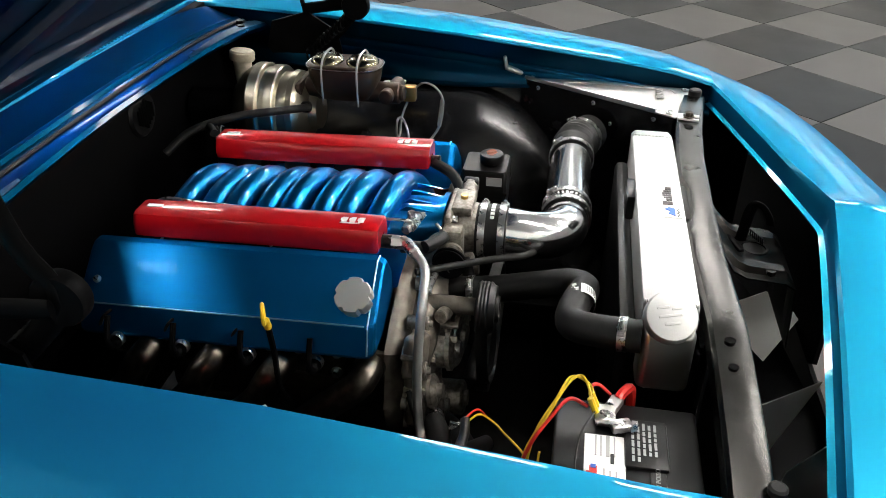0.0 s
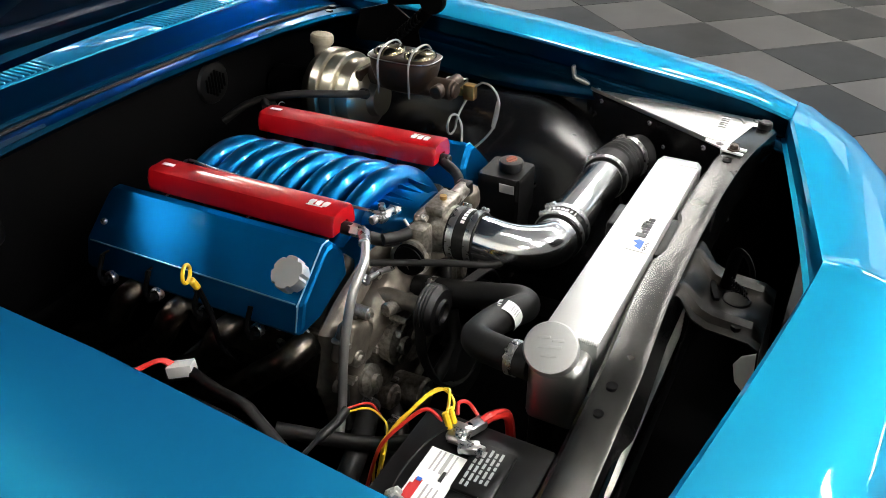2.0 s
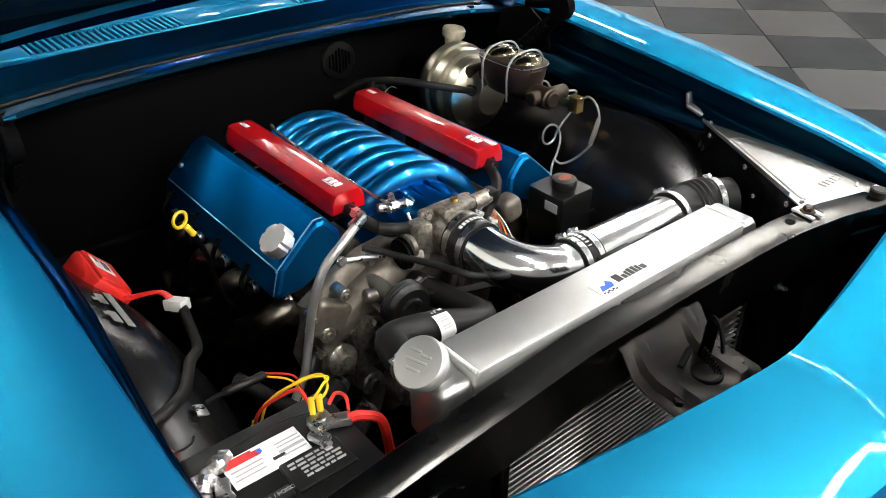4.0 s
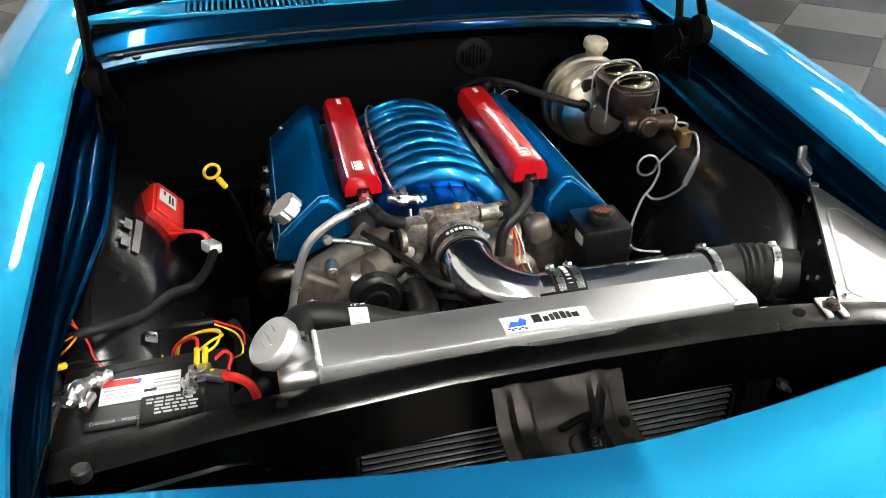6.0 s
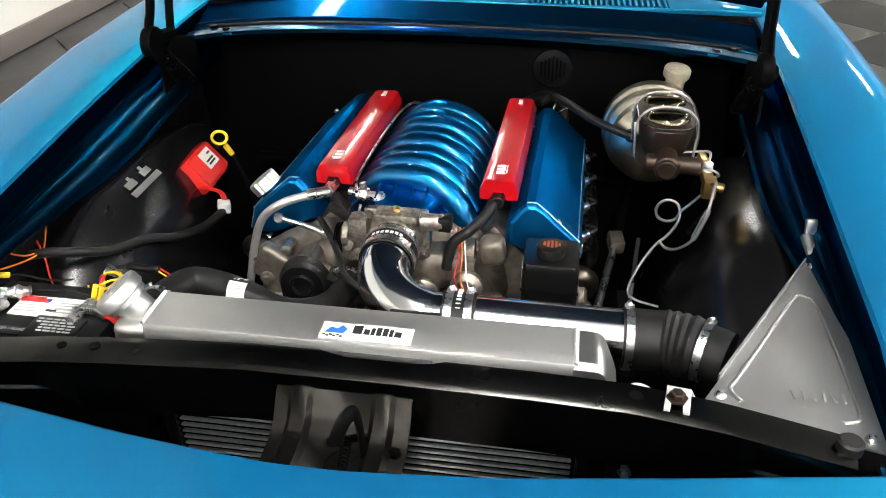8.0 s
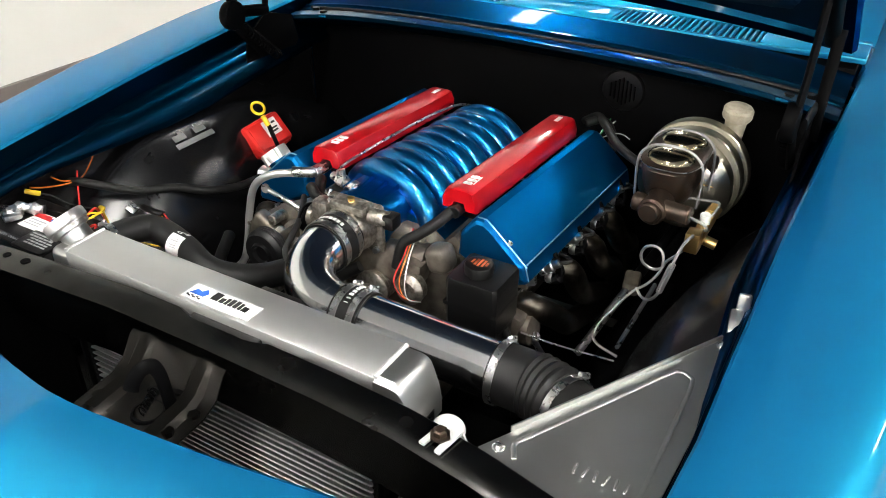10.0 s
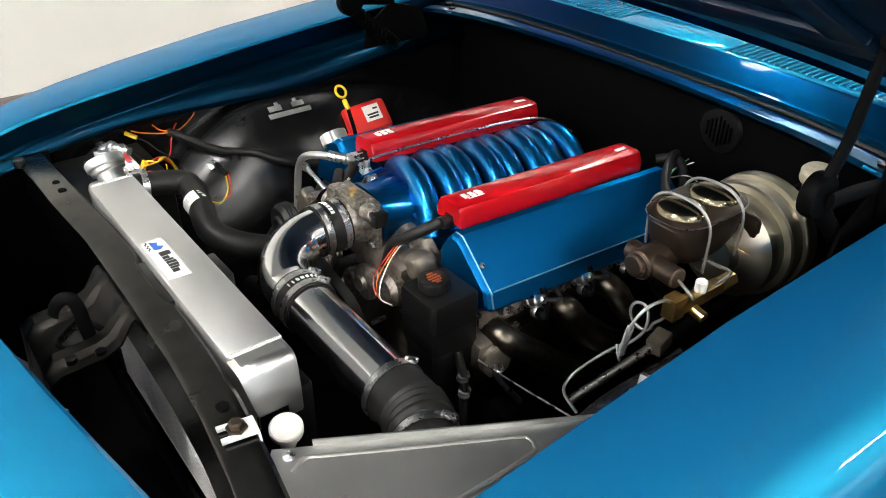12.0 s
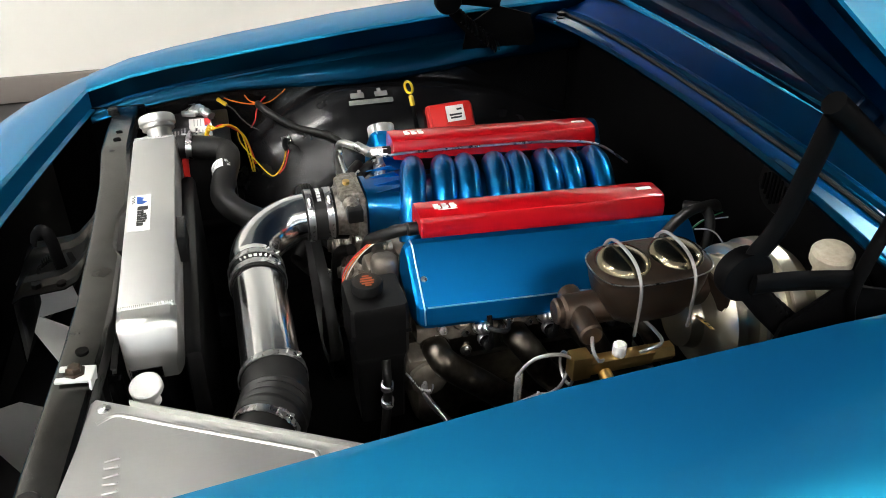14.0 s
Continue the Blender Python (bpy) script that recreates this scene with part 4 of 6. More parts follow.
    lathe(bm, [(r * 1.15, h) for r, h in prof], (-0.238, -0.112, 0.787), (0, 1, 0), 36)
    part("pulley", bm, M_PLASTIC, ENG, "black grooved pulley")
    bm = B()
    rod(bm, (-0.238, -0.08, 0.787), (-0.238, 0.02, 0.787), 0.016, 14)
    part("shaft", bm, M_CASTD, ENG)
    # serpentine belt
    bm = B()
    path = [(-0.282, -0.094, 0.78), (-0.27, -0.094, 0.7), (-0.2, -0.094, 0.58), (-0.08, -0.094, 0.52), (0.06, -0.094, 0.6), (0.02, -0.094, 0.72), (-0.1, -0.094, 0.76), (-0.196, -0.094, 0.8)]
    tube(bm, path, 0.004, 6, 5, (3.0, 1))
    part("belt", bm, M_RUBBER, ENG)
    bm = B()
    lathe(bm, [(0, 0), (0.03, 0), (0.075, 0.006), (0.08, 0.006), (0.08, 0.03), (0, 0.03)], (EX, -0.1, 0.54), (0, 1, 0), 32)
    part("crank_pulley", bm, M_PLASTIC, ENG)


engine_block()


def lean(bm, slope):
    """The top of the engine falls towards the firewall."""
    for v in bm.verts:
        v.co.z -= slope * (v.co.y - 0.08)
    return bm


def valve_cover(s, y0, y1, xi, xo, skirt=0.0):
    """Folded sheet cover; xi: inner top edge, xo: outer lower edge."""
    bm = B()
    sec = [(-0.05, 0.825), (-0.045, 0.872), (-0.025, 0.9), (-0.012, 0.912), (0.004, 0.912), (0.016, 0.904), (0.088, 0.838), (0.0905, 0.834), (0.104 - skirt * 0.3, 0.786 + skirt), (0.1 - skirt * 0.3, 0.778 + skirt), (0.05, 0.78)]
    cx = sum(p[0] for p in sec) / len(sec)
    cz = sum(p[1] for p in sec) / len(sec)
    rows = []
    for y, k in ((y0, 0.0), (y0, 0.85), (y0 + 0.004, 0.93), (y0 + 0.011, 0.98), (y0 + 0.02, 1.0), (y1 - 0.009, 1.0), (y1 - 0.003, 0.97), (y1, 0.9), (y1, 0.0)):
        rows.append([(xi + skew(y) - skew(y0) + s * ((a - cx) * k + cx), y, (b - cz) * k + cz) for a, b in sec])
    loft(bm, rows, True)
    vc = part("valve_cover", lean(bm, 0.042), M_COVER, ENG, "blue folded sheet valve cover", 14)
    # fold highlights as pale tubes: round the front end and along the outer side
    def at(y, k, a, b, out=0.0006):
        return (xi + skew(y) - skew(y0) + s * ((a - cx) * k + cx + out), y, (b - cz) * k + cz + out)
    for pts in ([at(y0 + 0.0125, 0.985, a, b) for a, b in sec[3:9]], [at(y, 1.0, 0.0894, 0.8365) for y in np.linspace(y0 + 0.018, y1 - 0.012, 7)]):
        bm = B()
        tube(bm, pts, 0.0016, 6, 3)
        part("fold_highlight", lean(bm, 0.042), M_FOLD, vc, "pale blue line put in as the fold's highlight")
    nrm = Vector((s * 0.62, 0, 0.78))
    for y, a, z in ((y0 + 0.022, 0.05, 0.868), (y1 - 0.03, 0.05, 0.868)):
        bm = B()
        c = Vector((xi + s * a, y, z))
        lathe(bm, [(0, -0.002), (0.007, -0.002), (0.007, 0.002), (0.005, 0.005), (0.0, 0.006)], c, nrm, 12)
        part("screw", lean(bm, 0.042), M_STEEL, vc)
    return vc, nrm


VCP, NP = valve_cover(-1, 0.067, 0.605, -0.304, -0.41)
VCD, ND = valve_cover(1, 0.026, 0.57, 0.174, 0.278, 0.02)


def oil_cap():
    c = Vector((-0.361, 0.104, 0.864))
    bm = B()
    lathe(bm, [(0, -0.005), (0.024, -0.005), (0.024, 0.012)], c, NP, 24)
    part("filler_neck", bm, M_CANDY, VCP)
    bm = B()
    m = Matrix.Translation(c + NP.normalized() * 0.01) @ aim(NP)
    ring = []
    for h, sc in ((0.0, 1.0), (0.022, 1.0), (0.025, 0.94)):
        ring.append([m @ Vector(((0.031 - (0.004 if k % 6 == 0 else 0)) * sc * math.cos(2 * math.pi * k / 36), (0.031 - (0.004 if k % 6 == 0 else 0)) * sc * math.sin(2 * math.pi * k / 36), h)) for k in range(36)])
    rows = loft(bm, ring, True)
    bm.faces.new(rows[-1])
    part("oil_cap", bm, M_ALU, VCP, "scalloped billet oil cap")


oil_cap()


def coil_cover(xa, xb, y0, y1, z):
    """Red rail with a bevelled top and a notch in its front."""
    c, w = (xa + xb) / 2, (xb - xa)
    bm = B()
    h = w / 2
    sec = [(-h, -0.034), (-h, -0.012), (-h * 0.78, 0.006), (-h * 0.55, 0.009), (h * 0.55, 0.009), (h * 0.78, 0.006), (h, -0.012), (h, -0.034)]
    sec = sec + [(h * 0.45, -0.034), (h * 0.3, -0.018), (-h * 0.3, -0.018), (-h * 0.45, -0.034)]
    rows = []
    for y, k in ((y0, 0.93), (y0 + 0.003, 0.985), (y0 + 0.01, 1.0), (y1 - 0.01, 1.0), (y1 - 0.003, 0.985), (y1, 0.93)):
        rows.append([(c + skew(y) - skew(y0) + a * k, y, z + b * k) for a, b in sec])
    r = loft(bm, rows, True)
    bm.faces.new(r[0][::-1])
    bm.faces.new(r[-1])
    cc = part("coil_cover", lean(bm, 0.036), M_RED, ENG, "gloss red coil cover rail", 32)
    for dy, ln, wd, dx in ((0.036, 0.0095, 0.017, 0.0), (0.0515, 0.009, 0.017, 0.0), (0.0665, 0.0095, 0.017, 0.0), (0.055, 0.036, 0.0022, -0.0115 if c < EX else 0.0115)):
        bm = B()
        box(bm, (c + dx, y0 + dy, z + 0.0098), (wd, ln, 0.0012))
        if wd > 0.01:
            box(bm, (c + wd * 0.1, y0 + dy + ln * 0.62, z + 0.0097), (wd * 0.5, ln * 0.3, 0.001))
        part("emblem", lean(bm, 0.036), M_WHITE, cc, "white emblem mark")
    bm = B()
    box(bm, (c + skew(y1) - skew(y0), y1 - 0.03, z + 0.0098), (0.01, 0.03, 0.0012))
    part("emblem", lean(bm, 0.036), M_WHITE, cc, "white emblem mark")
    # coils, plugs and leads under the rail
    for k in range(4):
        y = y0 + 0.07 + 0.11 * k
        bm = B()
        box(bm, (c, y, z - 0.05), (0.05, 0.06, 0.04), 0.006)
        part("coil", lean(bm, 0.036), M_PLASTIC, cc)
    sgn = 1 if c > EX else -1
    for k in range(4):
        y = y0 + 0.09 + 0.105 * k
        bm = B()
        x = c + sgn * (h + 0.002)
        tube(bm, [(x - sgn * 0.02, y, z - 0.036), (x + sgn * 0.012, y + 0.008, z - 0.04), (x + sgn * 0.006, y + 0.02, z - 0.058), (x - sgn * 0.02, y + 0.02, z - 0.06)], 0.0022, 6, 6)
        part("lead", lean(bm, 0.036), M_STEEL if k % 2 else M_RUBBER, cc)
    bm = B()
    box(bm, (c + sgn * (h - 0.01), y0 + 0.25, z - 0.05), (0.03, 0.4, 0.02), 0.004)
    part("coil_bracket", lean(bm, 0.036), M_FLATBLK, cc)
    bm = B()
    rod(bm, (c, y0 - 0.018, z - 0.03), (c, y0 + 0.03, z - 0.03), 0.0125, 14, 0.002)
    part("rail_plug", bm, M_PLASTIC, cc)
    return cc


coil_cover(-0.262, -0.188, 0.092, 0.552, 0.929)
coil_cover(0.07, 0.144, 0.066, 0.538, 0.931)


def intake():
    bm = B()
    rows = []
    for y, k in ((0.06, 0.7), (0.09, 0.95), (0.14, 1), (0.48, 1), (0.52, 0.9), (0.535, 0.7)):
        x0 = EX + skew(y)
        rows.append([(x0 + a, y, 0.83 + (b - 0.83) * k) for a, b in ((-0.15, 0.79), (-0.132, 0.835), (-0.1, 0.868), (-0.05, 0.884), (0, 0.888), (0.05, 0.884), (0.1, 0.868), (0.132, 0.835), (0.15, 0.79))])
    r = loft(bm, rows)
    bm.faces.new(r[0][::-1])
    bm.faces.new(r[-1])
    im = part("intake_manifold", lean(bm, 0.055), M_CANDY, ENG, "blue intake manifold with eight runners")
    for k in range(8):
        y = 0.106 + 0.0555 * k
        bm = B()
        pts = []
        for a in np.linspace(-1, 1, 9):
            ang = a * 1.25
            pts.append((EX + skew(y) + 0.118 * math.sin(ang) / math.sin(1.25), y - 0.034 * a + (0.005 if k % 2 else -0.003), 0.835 + 0.082 * (math.cos(ang) - math.cos(1.25)) / (1 - math.cos(1.25))))
        tube(bm, pts, lambda t: 0.0268 - 0.003 * abs(2 * t - 1), 18, 3, (0.98, 1.08))
        part("runner", lean(bm, 0.055), M_CANDY, im)
    bm = B()
    rows = []
    for y, w, h in ((0.1, 0.085, 0.05), (0.07, 0.075, 0.048), (0.03, 0.058, 0.046), (0.012, 0.056, 0.046), (0.012, 0.064, 0.052), (0.002, 0.064, 0.052)):
        rows.append([(EX - 0.012 + w * math.copysign(abs(math.cos(a)) ** 0.6, math.cos(a)), y, 0.856 + h * math.copysign(abs(math.sin(a)) ** 0.6, math.sin(a))) for a in [2 * math.pi * k / 20 for k in range(20)]])
    r = loft(bm, rows, True)
    bm.faces.new(r[-1])
    part("neck", bm, M_CANDY, im)
    for dx in (-0.05, -0.02, 0.015, 0.045):
        bm = B()
        prism(bm, [(EX + dx - 0.012, 0.02, 0.906), (EX + dx - 0.012, 0.085, 0.906), (EX + dx - 0.012, 0.07, 0.916)], (0.003, 0, 0))
        part("rib", lean(bm, 0.055), M_CANDY, im)
    return im


intake()


def throttle_body():
    bm = B()
    x = EX - 0.012
    box(bm, (x, -0.008, 0.856), (0.125, 0.016, 0.105), 0.008)
    lathe(bm, [(0, 0), (0.05, 0), (0.053, 0.01), (0.05, 0.03), (0.046, 0.055), (0, 0.055)], (x, -0.01, 0.856), (0, -1, 0), 28)
    box(bm, (x + 0.005, -0.03, 0.905), (0.08, 0.04, 0.02), 0.006)
    lathe(bm, [(0, 0), (0.016, 0), (0.016, 0.04), (0.013, 0.044), (0, 0.044)], (x + 0.05, -0.03, 0.895), (1, 0, 0.05), 16)
    box(bm, (x - 0.07, -0.02, 0.86), (0.04, 0.04, 0.07), 0.01)
    lathe(bm, [(0, 0), (0.024, 0), (0.026, 0.01), (0.02, 0.014), (0, 0.014)], (x - 0.09, -0.02, 0.85), (-1, 0, 0), 18)
    tb = part("throttle_body", bm, M_CAST, ENG, "cast aluminium throttle body")
    for dx, dz in ((-0.05, 0.042), (0.05, 0.042), (-0.05, -0.042), (0.05, -0.042)):
        bm = B()
        rod(bm, (x + dx, -0.014, 0.856 + dz), (x + dx, -0.025, 0.856 + dz), 0.007, 6)
        part("bolt", bm, M_STEEL, tb)
    bm = B()
    rod(bm, (x + 0.005, -0.03, 0.914), (x + 0.005, -0.03, 0.922), 0.007, 12)
    part("brass_plug", bm, M_BRASS, tb)
    bm = B()
    box(bm, (x + 0.095, -0.03, 0.897), (0.025, 0.03, 0.028), 0.004)
    part("sensor", bm, M_PLASTIC, tb)
    # throttle cam and cable
    bm = B()
    lathe(bm, [(0.0, 0), (0.03, 0), (0.032, 0.002), (0.03, 0.004), (0.026, 0.004), (0.026, 0.008), (0.03, 0.008), (0.03, 0.011), (0, 0.011)], (x - 0.105, -0.02, 0.84), (-1, 0, 0), 24)
    part("throttle_cam", bm, M_FLATBLK, tb)
    # fuel fittings beside it
    bm = B()
    rod(bm, (-0.185, 0.06, 0.9), (-0.11, 0.045, 0.897), 0.009, 12, 0.002)
    rod(bm, (-0.165, 0.056, 0.899), (-0.145, 0.052, 0.898), 0.0135, 6)
    rod(bm, (-0.128, 0.049, 0.8975), (-0.116, 0.046, 0.897), 0.0125, 6)
    rod(bm, (-0.152, 0.053, 0.895), (-0.156, 0.055, 0.923), 0.007, 10)
    part("fuel_fitting", bm, M_STEEL, ENG, "polished fuel line fitting")


throttle_body()


def headers():
    for s, y0 in ((-1, 0.09), (1, 0.065)):
        base = -0.365 if s < 0 else 0.235
        bm = B()
        box(bm, (base, y0 + 0.22, 0.735), (0.012, 0.5, 0.06), 0.004)
        part("header_flange", bm, M_HEADER, ENG)
        for k in range(4):
            y = y0 + 0.025 + 0.12 * k
            bm = B()
            fwd = -0.03 if k == 0 else 0.0
            tube(bm, [(base - s * 0.01, y + fwd, 0.735), (base + s * 0.03, y + fwd, 0.741), (base + s * 0.052, y + fwd + 0.014, 0.726), (base + s * 0.06, y + 0.045, 0.675), (base + s * 0.058, y + 0.1, 0.625), (base + s * 0.05, y + 0.19, 0.57), (base + s * 0.04, 0.62, 0.44)], 0.025, 16, 7)
            part("header_pipe", bm, M_HEADER, ENG, "heat tinted steel header pipe")
            # plug boot
            bm = B()
            tube(bm, [(base - s * 0.005, y + 0.055, 0.76), (base + s * 0.045, y + 0.055, 0.755), (base + s * 0.06, y + 0.058, 0.775), (base + s * 0.04, y + 0.06, 0.81)], lambda t: 0.011 if t < 0.5 else 0.005, 8, 5)
            part("plug_lead", bm, M_FLATBLK, ENG)
            for dy, dz in ((0.026, 0.024), (-0.026, 0.024), (0.03, -0.02)):
                bm = B()
                rod(bm, (base + s * 0.004, y + dy, 0.735 + dz), (base + s * 0.016, y + dy, 0.735 + dz), 0.0075, 6)
                rod(bm, (base + s * 0.004, y + dy, 0.735 + dz), (base + s * 0.009, y + dy, 0.735 + dz), 0.011, 12)
                part("bolt", bm, M_STEEL, ENG)
            bm = B()
            lathe(bm, [(0.012, 0), (0.0135, 0.002), (0.0135, 0.012), (0.012, 0.014)], (base + s * 0.03, y + 0.055, 0.757), (s, 0, 0.1), 12)
            part("boot_ring", bm, M_STEEL, ENG)
            bm = B()
            lathe(bm, [(0.0252, -0.007), (0.028, -0.006), (0.0285, 0.0), (0.028, 0.006), (0.0252, 0.007)], (base + s * 0.012, y + fwd, 0.737), (s, 0, 0.1), 16)
            part("weld_collar", bm, M_HEADER, ENG)
            bm = B()
            tube(bm, [(base + s * 0.01, y + 0.06, 0.81), (base + s * 0.03, y + 0.075, 0.8), (base + s * 0.025, y + 0.09, 0.775), (base, y + 0.1, 0.765)], 0.003, 6, 5)
            part("sensor_lead", bm, M_PLASTIC, ENG)
            if s > 0:
                c = Vector((base + 0.028, y + 0.05, 0.778))
                ax = Vector((0.75, 0.12, 0.5)).normalized()
                bm = B()
                lathe(bm, [(0, -0.012), (0.0125, -0.012), (0.0125, -0.002), (0.0105, 0.0), (0.0105, 0.006), (0.0125, 0.008), (0.0125, 0.016), (0.009, 0.019), (0.009, 0.03), (0.0065, 0.033), (0, 0.033)], c, ax, 16)
                part("plug_sleeve", bm, M_STEEL, ENG, "bright metal plug sleeve")
                bm = B()
                e = c + ax * 0.03
                tube(bm, [e, e + Vector((0.014, 0.01, 0.002)), e + Vector((0.012, 0.03, -0.004)), e + Vector((-0.012, 0.042, -0.006)), e + Vector((-0.04, 0.045, -0.01))], 0.0042, 8, 5)
                part("plug_lead", bm, M_RUBBER, ENG)
                bm = B()
                lathe(bm, [(0, 0), (0.017, 0), (0.018, 0.003), (0.017, 0.01), (0.011, 0.013), (0.011, 0.02), (0, 0.021)], (base + 0.006, y + 0.018, 0.785), (0.8, 0, 0.6), 14)
                part("boss", bm, M_CAST, ENG)
                bm = B()
                rod(bm, (base + 0.02, y - 0.02, 0.782), (base + 0.036, y - 0.02, 0.79), 0.008, 6)
                part("bolt", bm, M_STEEL, ENG)


headers()


def side_castings():
    """Ledges and fittings on the driver's side of the block, above the header."""
    bm = B()
    rows = []
    for y, k in ((0.03, 0.6), (0.045, 1), (0.16, 1), (0.165, 0.8), (0.19, 0.8), (0.195, 1), (0.28, 1), (0.285, 0.8), (0.31, 0.8), (0.315, 1), (0.4, 1), (0.405, 0.8), (0.43, 0.8), (0.435, 1), (0.54, 1), (0.555, 0.6)):
        rows.append([(0.2, y, 0.785), (0.228 + 0.012 * k, y, 0.785), (0.235 + 0.014 * k, y, 0.77), (0.237 + 0.01 * k, y, 0.75), (0.2, y, 0.745)])
    loft(bm, rows, True)
    part("head_ledge", bm, M_CASTD, ENG, "stained cast ledge above the header")
    for a, b, c, r, m2 in (((0.258, -0.03, 0.74), (0.285, -0.035, 0.68), (0.3, -0.05, 0.56), 0.0085, M_RUBBER), ((0.27, 0.04, 0.73), (0.3, 0.03, 0.68), (0.31, 0.08, 0.6), 0.006, M_STEEL), ((0.28, 0.0, 0.72), (0.34, 0.035, 0.69), (0.44, 0.075, 0.665), 0.0018, M_STEEL)):
        bm = B()
        tube(bm, [a, b, c], r, 10, 8)
        part("pipe", bm, m2, ENG)
    for c, ax in (((0.288, -0.036, 0.67), (0.2, 0, 1)), ((0.281, -0.034, 0.7), (0.3, 0, 1)), ((0.292, 0.034, 0.69), (0.5, 0, 1))):
        bm = B()
        lathe(bm, [(0.008, -0.008), (0.0115, -0.007), (0.0115, -0.002), (0.0095, 0), (0.0115, 0.002), (0.0115, 0.007), (0.008, 0.008)], c, ax, 12)
        part("ferrule", bm, M_STEEL, ENG)
    bm = B()
    box(bm, (0.245, 0.035, 0.7), (0.05, 0.06, 0.09), 0.012, rot(0, 12, 0))
    lathe(bm, [(0, 0), (0.03, 0), (0.032, 0.004), (0.032, 0.02), (0.02, 0.026), (0, 0.026)], (0.268, 0.04, 0.7), (1, 0, 0.1), 18)
    part("casting", bm, M_CASTD, ENG)


side_castings()


def dipstick():
    t = thing("dipstick", (-0.46, 0.2, 0.6), "yellow ring dipstick in a thin metal tube", "dipstick")
    bm = B()
    ring = [(-0.506 + 0.0145 * math.cos(a), 0.203 + 0.006 * math.cos(a), 0.929 + 0.0145 * math.sin(a)) for a in [2 * math.pi * k / 20 for k in range(21)]]
    tube(bm, ring, 0.0033, 8, 0)
    rod(bm, (-0.497, 0.205, 0.912), (-0.484, 0.208, 0.888), 0.0062, 12, 0.002)
    part("handle", bm, M_YELLOW, t, "yellow plastic ring")
    bm = B()
    tube(bm, [(-0.484, 0.208, 0.89), (-0.462, 0.214, 0.82), (-0.44, 0.22, 0.72), (-0.36, 0.22, 0.6)], 0.005, 8, 8)
    part("tube", bm, M_FLATBLK, t)


dipstick()


# ---- air intake ----
def band_clamp(parent, at, axis, r, w=0.013):
    bm = B()
    lathe(bm, [(r, -w / 2), (r + 0.0015, -w / 2), (r + 0.0015, w / 2), (r, w / 2)], at, axis, 40)
    c = part("hose_clamp", bm, M_STEEL, parent, "steel worm clamp")
    bm = B()
    up = Vector((0, 0, 1)) if abs(Vector(axis).normalized().z) < 0.9 else Vector((1, 0, 0))
    a = Vector(axis).normalized()
    u = (up - up.dot(a) * a).normalized()
    v = a.cross(u)
    if abs(a.x) > 0.7:
        v = -v
    p = Vector(at) + (r + 0.0045) * (0.8 * u + 0.6 * v).normalized()
    g = (0.8 * v - 0.6 * u).normalized()
    rod(bm, p - g * 0.011, p + g * 0.007, 0.0042, 8, 0.001)
    rod(bm, p + g * 0.007, p + g * 0.013, 0.0056, 6, 0.001)
    lathe(bm, [(0, -0.004), (0.008, -0.004), (0.008, 0.0), (0, 0.0)], p, (0.8 * u + 0.6 * v), 4)
    part("worm_screw", bm, M_STEEL, c)


